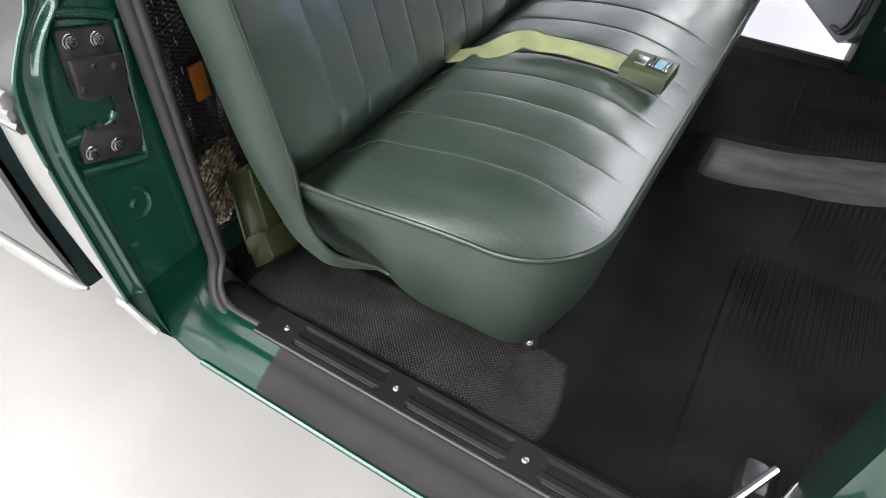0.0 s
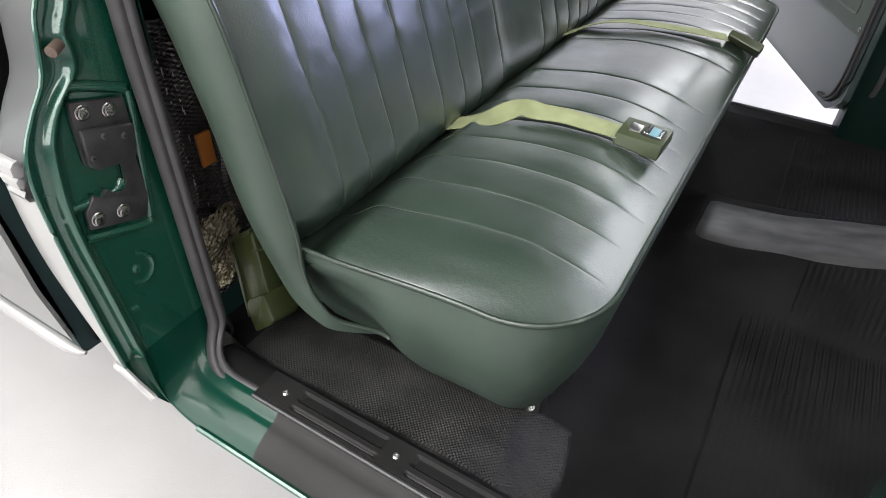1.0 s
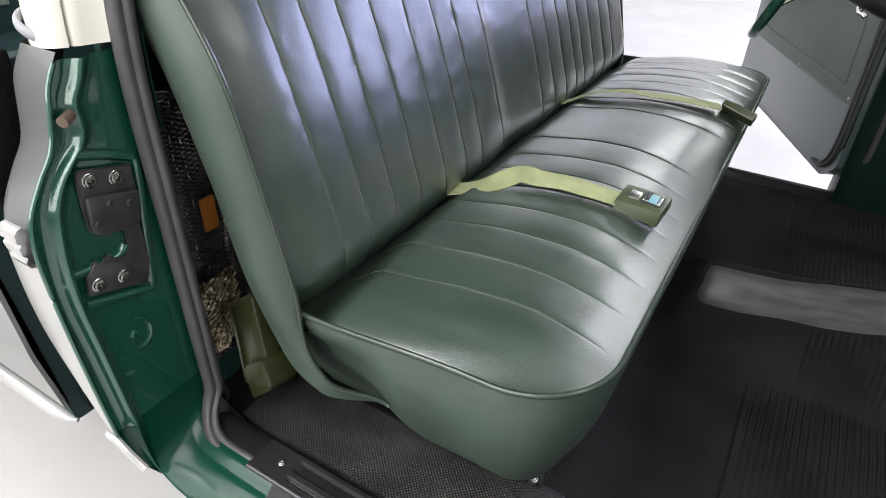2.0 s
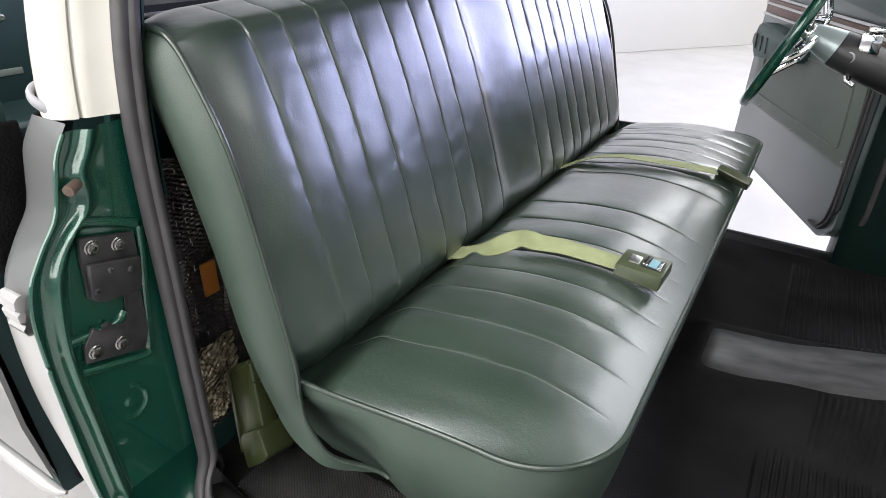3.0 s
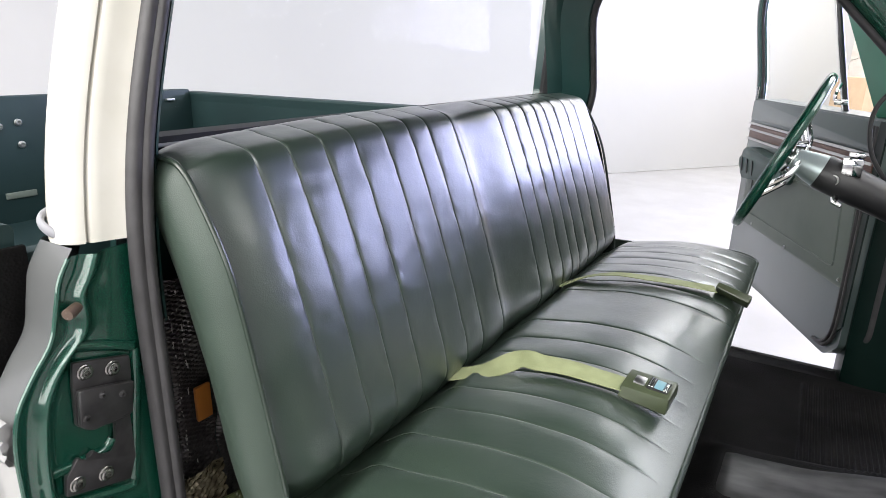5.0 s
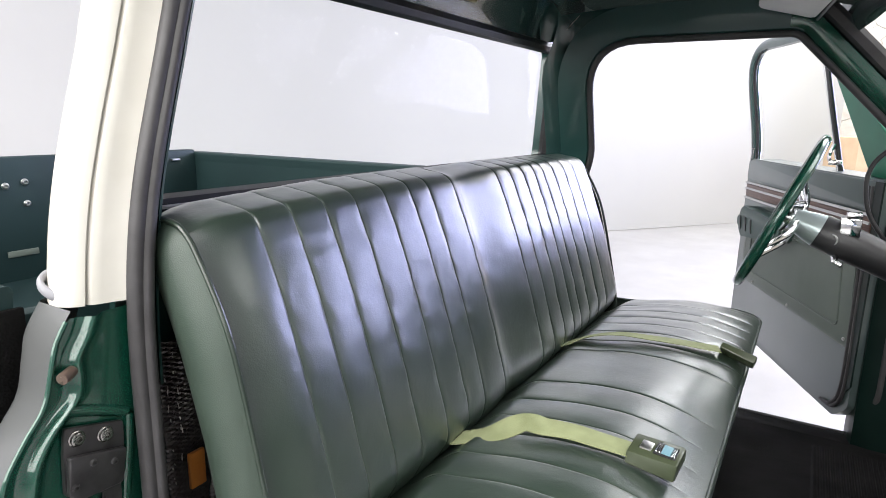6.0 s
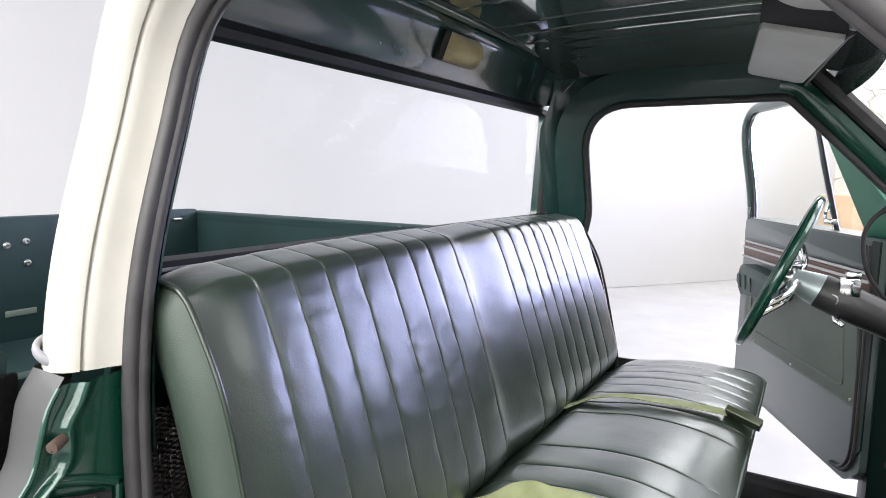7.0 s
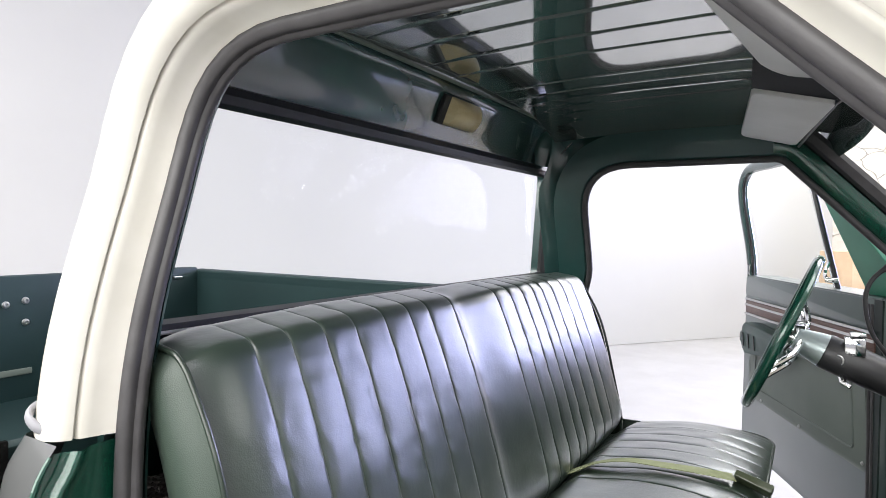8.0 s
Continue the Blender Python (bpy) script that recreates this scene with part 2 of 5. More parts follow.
def thing(name, label, category, group="", kind=""):
    ob = new(name)
    ob.empty_display_size = 0.05
    return tagged(ob, label, category, group, kind)


def box(bm, lo, hi, bevel=0.0, m=None, seg=2):
    """Adds a box between two corners, with rounded edges."""
    g = bmesh.ops.create_cube(bm, size=1.0)
    vs = g["verts"]
    for v in vs:
        v.co = Vector([lo[i] + (v.co[i] + 0.5) * (hi[i] - lo[i]) for i in range(3)])
    if bevel:
        es = list({e for v in vs for e in v.link_edges})
        r = bmesh.ops.bevel(bm, geom=es, offset=bevel, segments=seg, affect="EDGES", profile=0.5)
        vs = list({v for f in r["faces"] for v in f.verts} | {v for v in vs if v.is_valid})
    if m is not None:
        bmesh.ops.transform(bm, matrix=m, verts=[v for v in vs if v.is_valid])
    return bm


def made(fn, *a, **k):
    bm = bmesh.new()
    fn(bm, *a, **k)
    return bm


def rounded(corners, steps=6):
    """A closed outline of (a, b) from corners (a, b, radius)."""
    out, n = [], len(corners)
    for i, (a, b, r) in enumerate(corners):
        p = Vector((a, b))
        u = (Vector(corners[i - 1][:2]) - p).normalized()
        w = (Vector(corners[(i + 1) % n][:2]) - p).normalized()
        if r <= 0:
            out.append(p)
            continue
        half = math.acos(max(-1, min(1, u.dot(w)))) / 2
        d = min(r / math.tan(half), 0.49 * min((Vector(corners[i - 1][:2]) - p).length, (Vector(corners[(i + 1) % n][:2]) - p).length))
        a0, a1 = p + u * d, p + w * d
        for k in range(steps + 1):
            t = k / steps
            out.append(a0 * (1 - t) ** 2 + p * 2 * t * (1 - t) + a1 * t * t)
    return out


def slab(bm, outline, place, d0, d1, bevel=0.0):
    """A plate: an outline of (a, b), placed by place(a, b, depth) between two depths."""
    v0 = [bm.verts.new(place(a, b, d0)) for a, b in outline]
    v1 = [bm.verts.new(place(a, b, d1)) for a, b in outline]
    n = len(outline)
    f0, f1 = bm.faces.new(v0), bm.faces.new(v1[::-1])
    for i in range(n):
        bm.faces.new((v0[i], v1[i], v1[(i + 1) % n], v0[(i + 1) % n]))
    if bevel:
        bmesh.ops.bevel(bm, geom=list(f0.edges) + list(f1.edges), offset=bevel, segments=2, affect="EDGES", profile=0.5)
    return bm


def holed(bm, outer, inner, place, d0, d1):
    """A plate with one hole; both outlines have the same number of points."""
    n = len(outer)
    r = [[bm.verts.new(place(a, b, d)) for a, b in o] for o, d in ((outer, d0), (inner, d0), (inner, d1), (outer, d1))]
    for k in range(4):
        for i in range(n):
            bm.faces.new((r[k][i], r[k][(i + 1) % n], r[(k + 1) % 4][(i + 1) % n], r[(k + 1) % 4][i]))
    return bm


def tube(bm, pts, radius, sides=10, closed=False, flat=1.0, up=(0, 0, 1)):
    """A round or flattened bar along points; radius may be a list."""
    pts = [Vector(p) for p in pts]
    n, rings = len(pts), []
    for i, p in enumerate(pts):
        a = pts[i - 1] if i or closed else p
        b = pts[(i + 1) % n] if i < n - 1 or closed else p
        t = (b - a).normalized()
        s = t.cross(Vector(up))
        s = s.normalized() if s.length > 1e-4 else t.orthogonal().normalized()
        w = s.cross(t)
        r = radius[i] if isinstance(radius, (list, tuple)) else radius
        rings.append([bm.verts.new(p + s * (r * math.cos(q)) + w * (r * flat * math.sin(q))) for q in (2 * math.pi * k / sides for k in range(sides))])
    for i in range(n if closed else n - 1):
        u, v = rings[i], rings[(i + 1) % n]
        for k in range(sides):
            bm.faces.new((u[k], u[(k + 1) % sides], v[(k + 1) % sides], v[k]))
    if not closed:
        bm.faces.new(rings[0])
        bm.faces.new(rings[-1][::-1])
    return bm


def sheet(bm, nu, nv, fn, close_u=False):
    """A surface fn(u, v), u and v from 0 to 1."""
    g = [[bm.verts.new(fn(i / nu, j / nv)) for j in range(nv + 1)] for i in range(nu if close_u else nu + 1)]
    for i in range(nu):
        for j in range(nv):
            a, b = g[i], g[(i + 1) % len(g)]
            bm.faces.new((a[j], a[j + 1], b[j + 1], b[j]))
    return g


def curve(pts, n):
    """n + 1 points along a smooth curve through pts."""
    p = [Vector(q) for q in pts]
    p = [2 * p[0] - p[1]] + p + [2 * p[-1] - p[-2]]
    fine = []
    for i in range(1, len(p) - 2):
        for k in range(16):
            t = k / 16
            fine.append(0.5 * (2 * p[i] + (p[i + 1] - p[i - 1]) * t + (2 * p[i - 1] - 5 * p[i] + 4 * p[i + 1] - p[i + 2]) * t * t + (3 * p[i] - p[i - 1] - 3 * p[i + 1] + p[i + 2]) * t ** 3))
    fine.append(p[-2])
    s = [0.0]
    for a, b in zip(fine, fine[1:]):
        s.append(s[-1] + (b - a).length)
    out, j = [], 0
    for k in range(n + 1):
        w = s[-1] * k / n
        while j < len(s) - 2 and s[j + 1] < w:
            j += 1
        out.append(fine[j].lerp(fine[j + 1], (w - s[j]) / max(1e-9, s[j + 1] - s[j])))
    return out


def smooth(t):
    t = max(0.0, min(1.0, t))
    return t * t * (3 - 2 * t)


def bolt(name, place, axis, radius, height, mat, parent, star=False):
    """A screw head with a flange and a six-sided or star socket."""
    bm = bmesh.new()
    prof = [(1.0, 0.0), (1.0, 0.25), (0.85, 0.4), (0.8, 0.85), (0.62, 1.0), (0.42, 1.0), (0.34, 0.45), (0.0, 0.4)]
    m = Vector(axis).to_track_quat("Z", "Y").to_matrix()
    rings = []
    for k, (r, h) in enumerate(prof):
        ring = []
        for i in range(12):
            q = 2 * math.pi * i / 12
            rr = r * radius * ((1.0 if i % 2 else 0.74) if star and 4 < k < 7 else 1.0)
            ring.append(bm.verts.new(Vector(place) + m @ Vector((rr * math.cos(q), rr * math.sin(q), h * height))))
        rings.append(ring)
    for a, b in zip(rings, rings[1:]):
        for i in range(12):
            bm.faces.new((a[i], a[(i + 1) % 12], b[(i + 1) % 12], b[i]))
    bmesh.ops.remove_doubles(bm, verts=bm.verts, dist=1e-5)
    return part(name, bm, mat, parent)


# ---------------------------------------------------------------- studio
U, N = Vector((0.6, 0.8, 0)), Vector((-0.8, 0.6, 0))


def room(u, n, z):
    return U * u + N * n + Vector((0, 0, z))


R0, R1, S0, S1, HIGH = -7.0, 7.6, -5.6, 5.46, 4.6
g = bmesh.new()
sheet(g, 24, 24, lambda a, b: room(R0 - 0.2 + (R1 - R0 + 0.4) * a, S0 - 0.2 + (S1 - S0 + 0.4) * b, 0))
tagged(part("ground", g, FLOOR), "light grey glossy epoxy studio floor", "floor", kind="structure")
for nm, lo, hi, mt, lb in (
    ("wall_north", (R0, S1), (R1, S1 + 0.2), WALL, "plain white studio wall behind the truck"),
    ("wall_south", (R0, S0 - 0.2), (R1, S0), WALL, "plain white studio wall"),
    ("wall_west", (R0 - 0.2, S0 - 0.2), (R0, S1 + 0.2), WALL, "plain white studio wall"),
    ("wall_east", (R1, S0 - 0.2), (R1 + 0.2, S1 + 0.2), BEIGE, "beige streaked stone wall seen past the windscreen"),
):
    g = bmesh.new()
    slab(g, [(lo[0], lo[1]), (hi[0], lo[1]), (hi[0], hi[1]), (lo[0], hi[1])], lambda a, b, d: room(a, b, d), 0.004, HIGH)
    tagged(part(nm, g, mt, smooth=False), lb, "wall", kind="structure")
g = bmesh.new()
slab(g, [(R0 - 0.2, S0 - 0.2), (R1 + 0.2, S0 - 0.2), (R1 + 0.2, S1 + 0.2), (R0 - 0.2, S1 + 0.2)], lambda a, b, d: room(a, b, d), HIGH + 0.004, HIGH + 0.2)
tagged(part("ceiling", g, CEIL, smooth=False), "plain white studio ceiling", "ceiling", kind="structure")


# ---------------------------------------------------------------- cab: shared shape
def side_y(z, side=1):
    """Half width of the door opening at a height."""
    return 0.805 - (0.115 if side > 0 else 0.098) * smooth((z - 1.02) / 0.62) * (0.35 + 0.65 * smooth((z - 1.0) / 0.5))


def opening(off=0.0, side=1):
    """Outline of a door opening as (x, z), grown outwards by off."""
    o = off
    top, back = (1.605, 0.0) if side > 0 else (1.588, 0.025)
    return rounded([(-0.715 - o, 0.500 - o, 0.07), (-0.715 - o, top + o, 0.15), (-0.13 - back + max(o, 0), top + o, 0.05), (0.315 - back + max(o, 0), 1.13, 0.06), (0.185 + max(o, 0), 0.98, 0.06), (0.185 + max(o, 0), 0.500 - o, 0.08)], 8)


def finer(outline, n=3):
    out = []
    for a, b in zip(outline, outline[1:] + outline[:1]):
        for k in range(n):
            out.append(Vector(a).lerp(Vector(b), k / n))
    return out


def evenly(outline, step):
    """The same closed outline with points about one step apart."""
    out = []
    for a, b in zip(outline, outline[1:] + outline[:1]):
        m = max(1, math.ceil((b - a).length / step))
        out += [a.lerp(b, k / m) for k in range(m)]
    return out


def rim(bm, section, side, keep=None):
    """Sweeps a section of (outwards in the opening's plane, outwards from the cab) round a door opening."""
    ring = evenly(opening(-0.026 if side > 0 else 0.0, side), 0.012)
    k = len(ring)
    rows = []
    if side > 0:
        ring = [Vector((p.x - 0.030 * smooth((1.26 - p.y) / 0.16) if p.x < -0.5 else p.x, p.y)) for p in ring]
    else:
        ring = [Vector((p.x, p.y + 0.006 * smooth((0.56 - p.y) / 0.05))) for p in ring]
    for i, p in enumerate(ring):
        t = (ring[(i + 1) % k] - ring[i - 1]).normalized()
        nrm = Vector((-t.y, t.x))
        row = []
        for a, b in section:
            q = p + nrm * a
            row.append(bm.verts.new((q.x, side * (side_y(p.y, side) + b + 0.050 * smooth((0.580 - p.y) / 0.09)), q.y)))
        rows.append(row)
    for i in range(k):
        if keep and not (keep(ring[i]) and keep(ring[(i + 1) % k])):
            continue
        for j in range(len(section) - 1):
            bm.faces.new((rows[i][j], rows[i][j + 1], rows[(i + 1) % k][j + 1], rows[(i + 1) % k][j]))
    bmesh.ops.delete(bm, geom=[v for v in bm.verts if not v.link_faces], context="VERTS")
    return bm


truck = thing("pickup_truck_cab", "dark green pickup truck cab with cream roof, doors open", "truck")
WS = [p.xy for p in curve([(-0.004, 0.004, 0), (-0.010, -0.002, 0), (-0.008, -0.011, 0), (0.0, -0.014, 0), (0.008, -0.011, 0), (0.010, -0.003, 0), (0.013, 0.001, 0), (0.018, 0.006, 0), (0.018, 0.014, 0), (0.011, 0.020, 0), (0.002, 0.018, 0), (-0.004, 0.012, 0), (-0.004, 0.004, 0)], 34)]
NEARWS = [Vector((0.85 * p.x + 0.001, 0.013 + 0.82 * (p.y - 0.003))) for p in WS]
for side in (-1, 1):
    part("door_weatherstrip", made(rim, WS if side > 0 else NEARWS, side, lambda p, side=side: (p.y > 0.56 or (side < 0 and p.x < 0.12)) and not (side < 0 and p.x > 0.1 and p.y < 1.0)), RUBBER, truck, "dark grey rubber door weatherstrip")
    part("cream_pillar_flange", made(rim, [(0.012, 0.021), (0.016, 0.028), (0.020, 0.036), (0.024, 0.048), (0.027, 0.057), (0.030, 0.0595), (0.035, 0.0605), (0.035, 0.0632), (0.030, 0.0645), (0.032, 0.069), (0.038, 0.077), (0.050, 0.084), (0.066, 0.085), (0.085, 0.078), (0.115, 0.056), (0.14, 0.02), (0.14, -0.01)], side, lambda p, side=side: p.y > 1.127 and not (side > 0 and p.x > -0.15 and p.y < 1.575)), CREAM, truck, "cream-white painted pillar and roof rail")
    part("opening_trim", made(rim, [(0.008, -0.010), (0.012, -0.016), (0.05, -0.020), (0.10, -0.024)], side, lambda p, side=side: p.y > 1.0 and not (p.x > -0.14 and p.y < (1.57 if side > 0 else 1.568))), TRIMGREEN, truck, "dark green inner opening flange")
# B posts: latch face, outer bead and quarter skin
def between(table, z):
    """Runs smoothly through a short table of (height, value), heights rising."""
    n = len(table)
    slope = [(table[min(n - 1, i + 1)][1] - table[max(0, i - 1)][1]) / (table[min(n - 1, i + 1)][0] - table[max(0, i - 1)][0]) for i in range(n)]
    for i in range(n - 1):
        (z0, a), (z1, b) = table[i], table[i + 1]
        if z <= z1:
            h, t = z1 - z0, max(0.0, (z - z0) / (z1 - z0))
            return (2 * t ** 3 - 3 * t * t + 1) * a + (t ** 3 - 2 * t * t + t) * h * slope[i] + (3 * t * t - 2 * t ** 3) * b + (t ** 3 - t * t) * h * slope[i + 1]
    return table[-1][1]


def reach(z):
    """How far out the latch post's outer edge lies."""
    return between([(0.56, 0.972), (0.70, 0.979), (0.90, 0.982), (0.96, 0.973), (1.00, 0.949), (1.03, 0.926), (1.07, 0.914), (1.10, 0.905), (1.145, 0.876)], z)


def bead(w, wr):
    """Height of the post's rim at a distance from its outer edge: thin lip, sunk channel, round bead."""
    return 0.004 * math.exp(-(w / 0.003) ** 2) - 0.003 * smooth(w / 0.006) + 0.013 * math.exp(-((w - wr) / 0.0080) ** 2) + 0.003 * smooth((w - wr) / 0.012)


def crest(z):
    """The bright ridge inside that edge, drawn in beside the rubber stop."""
    return between([(0.56, 0.945), (0.73, 0.953), (0.86, 0.958), (0.95, 0.947), (0.985, 0.932), (1.010, 0.912), (1.028, 0.893), (1.052, 0.887), (1.075, 0.887), (1.10, 0.872), (1.145, 0.856)], z)


for side in (-1, 1):
    def jamb(u, v, side=side):
        z = 0.600 + 0.520 * v
        outer, inner, wr = reach(z), 0.800, reach(z) - crest(z)
        span = wr + 0.018
        w = span * (1 - u) / 0.6 if u > 0.4 else span + (outer - inner - span) * (0.4 - u) / 0.4
        return (-0.738 + bead(w, wr), side * (outer - w), z)

    g = bmesh.new()
    sheet(g, 90, 70, jamb)
    part("latch_post", g, PAINT, truck, "metallic green painted latch post")

    g = bmesh.new()
    tube(g, [(-0.7345, side * (reach(0.60 + 0.52 * k / 50) + 0.0005), 0.60 + 0.52 * k / 50) for k in range(51)], 0.0030, 8)
    part("post_edge", g, PAINT, truck)

    def skin(u, z, side=side):
        outer = reach(z) + 0.001
        end = between([(0.59, -0.748), (0.68, -0.775), (0.78, -0.802), (0.90, -0.800), (0.96, -0.788), (1.10, -0.800)], z)
        if u < 0.5:
            return (-0.7355 + (end + 0.7355) * u / 0.5, side * outer, z)
        w = (u - 0.5) / 0.5 * math.pi / 2
        return (end - 0.022 * math.sin(w), side * (outer - 0.07 * (1 - math.cos(w))), z)

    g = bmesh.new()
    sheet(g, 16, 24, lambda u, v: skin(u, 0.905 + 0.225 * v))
    part("cab_corner_skin", g, CORNERSHADE, truck, "outer cab corner above the moulding, toned grey for its light")
    g = bmesh.new()
    sheet(g, 16, 24, lambda u, v: skin(u, 0.595 + 0.31 * v))
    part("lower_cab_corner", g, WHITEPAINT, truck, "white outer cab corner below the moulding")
    g = bmesh.new()
    mould = [(-0.026, 0.0), (-0.024, 0.007), (-0.016, 0.010), (-0.010, 0.006), (-0.006, 0.010), (0.004, 0.011), (0.008, 0.007), (0.012, 0.011), (0.022, 0.010), (0.027, 0.005), (0.028, 0.0)]
    sheet(g, len(mould) - 1, 12, lambda u, v, side=side: (-0.738 - 0.034 * v, side * (reach(0.93) + 0.003 + mould[round(u * 10)][1]), 0.930 + mould[round(u * 10)][0]))
    part("side_moulding", g, WHITEPAINT, truck, "ribbed white body side moulding")
    g = bmesh.new()
    tube(g, [Vector((-0.690, side * (reach(0.56) + 0.002), 0.556)), Vector((-0.715, side * (reach(0.58) + 0.003), 0.574))] + [Vector(skin(u / 20, 0.595)) + Vector((0, side * 0.003, 0)) for u in range(13)], 0.006, 8)
    part("lower_moulding", g, WHITEPAINT, truck, "white lower edge moulding")
    g = bmesh.new()
    tube(g, curve([(-0.764, side * 0.868, 1.134), (-0.776, side * 0.884, 1.141), (-0.794, side * 0.887, 1.151), (-0.808, side * 0.872, 1.158), (-0.812, side * 0.84, 1.162)], 24), 0.0042, 12, flat=1.5)
    part("belt_gasket", g, GASKET, truck, "pale gasket at the belt line")
    # quarter panel inside, from the latch post to the rear wall
    lift = 0.37 if side > 0 else 0.60
    g = bmesh.new()
    sheet(g, 6, 24, lambda u, v, side=side, lift=lift: (-0.725 - (0.119 if side > 0 else 0.145) * u * (1 - 0.45 * smooth((lift + (1.68 - lift) * v - 1.48) / 0.15)), side * (side_y(lift + (1.68 - lift) * v, side) + 0.012 - (0.03 if side > 0 else 0.07) * smooth((u - 0.3) / 0.7)), lift + (1.68 - lift) * v))
    part("quarter_panel", g, TRIMGREEN if side < 0 else DARKPAINT, truck, "dark green inner quarter panel")

# rear wall with its window
XR = -0.865


def rear(a, b, d):
    return (XR - d + 0.03 * smooth((b - 1.2) / 0.5), a, b)


outer = finer(rounded([(-0.80, 0.38, 0.02), (0.82, 0.38, 0.02), (0.82, 1.66, 0.05), (-0.700, 1.645, 0.10)], 8), 1)
inner = finer(rounded([(-0.755, 1.212, 0.05), (0.785, 1.212, 0.03), (0.775, 1.572, 0.03), (-0.668, 1.568, 0.05)], 8), 1)
part("rear_wall", made(holed, outer, inner, rear, 0.0, 0.04), DARKPAINT, truck, "dark green rear cab wall", smooth=False)
g = bmesh.new()
tube(g, [rear(a, b, -0.004) for a, b in inner], 0.019, 8, True, up=(1, 0, 0))
part("rear_window_gasket", g, BLACK, truck, "black rubber rear window gasket")
g = bmesh.new()
tube(g, [rear(-0.75, 1.214, -0.022), rear(0.74, 1.214, -0.022)], 0.003, 8)
part("window_ledge", g, VISOR, truck, "grey ledge under the rear window")
pane = part("rear_glass", made(slab, rounded([(-0.755, 1.212, 0.05), (0.785, 1.212, 0.03), (0.775, 1.572, 0.03), (-0.668, 1.568, 0.05)], 6), rear, 0.014, 0.019), GLASS, truck, "clear rear window glass", smooth=False)
pane.visible_shadow = False

# roof inside: long ribs
RIBS = [-0.56, -0.45, -0.345, -0.24, -0.12, -0.01, 0.177, 0.27, 0.345, 0.42, 0.49, 0.555]


def roof_in(u, v):
    x = -0.775 + 0.80 * u
    y = -0.66 + 1.32 * v
    z = 1.733 - 0.046 * (abs(y) / 0.66) ** 6 - 0.012 * (y / 0.66) ** 2 - 0.045 * smooth((u - 0.72) / 0.28) - 0.016 * max(0.0, (-0.42 - x) / 0.355) ** 2
    fade = smooth((u - 0.03) / 0.1) * smooth((0.93 - u) / 0.1)
    for r in RIBS:
        wide = 0.0042 if r < 0.3 else 0.016
        z += (0.005 if r < 0.3 else 0.0015) * fade * math.exp(-((y - r) / wide) ** 2)
    return (x, y, z)


g = bmesh.new()
sheet(g, 20, 720, roof_in)
part("roof_lining", g, ROOFPAINT, truck, "ribbed dark green painted roof panel")
g = bmesh.new()
prof = curve([(-0.768, 1.710), (-0.785, 1.706), (-0.80, 1.69), (-0.822, 1.64), (-0.838, 1.585), (-0.85, 1.56)], 14)
sheet(g, 14, 40, lambda u, v: (prof[round(u * 14)].x, -0.61 + 1.22 * v, prof[round(u * 14)].y))
part("rear_header", g, DARKPAINT, truck, "dark green rear roof header")
g = bmesh.new()
tube(g, [(-0.768, -0.61 + 1.22 * k / 30, 1.711 - 0.010 * abs(k / 15 - 1) ** 6) for k in range(31)], 0.005, 8)
# paler than the roof paint: the light along the lip is in its colour
part("header_lip", g, TRIMCARD, truck, "rolled lip of the roof panel, paled for light on its edge")
for side in (-1, 1):
    g = bmesh.new()
    rp = curve([(0.66, 1.682), (0.685, 1.665), (0.70, 1.64), (0.705, 1.61)], 10)
    sheet(g, 10, 20, lambda u, v: (-0.80 + 0.74 * v, side * rp[round(u * 10)].x, rp[round(u * 10)].y))
    part("roof_rail", g, DARKPAINT, truck, "dark green inner roof rail")
g = bmesh.new()
sheet(g, 16, 20, lambda u, v: (-0.835 + 0.925 * u, -0.665 + 1.33 * v, 1.782 - 0.055 * abs(2 * v - 1) ** 4 - 0.03 * abs(2 * u - 1) ** 4))
part("roof_skin", g, CREAM, truck, "cream-white roof skin")
for side in (-1, 1):
    # rounded inner corner between rear header, roof and quarter panel
    g = bmesh.new()
    cp = curve([(0.106, 1.585), (0.104, 1.60), (0.092, 1.65), (0.070, 1.685), (0.036, 1.705), (0.0, 1.71)], 16)
    sheet(g, 12, 16, lambda u, v, side=side: (-0.745 - cp[round(v * 16)].x * math.cos(u * math.pi / 2), side * (0.605 + cp[round(v * 16)].x * math.sin(u * math.pi / 2)), cp[round(v * 16)].y))
    part("roof_corner", g, DARKPAINT, truck, "dark green rounded rear roof corner")

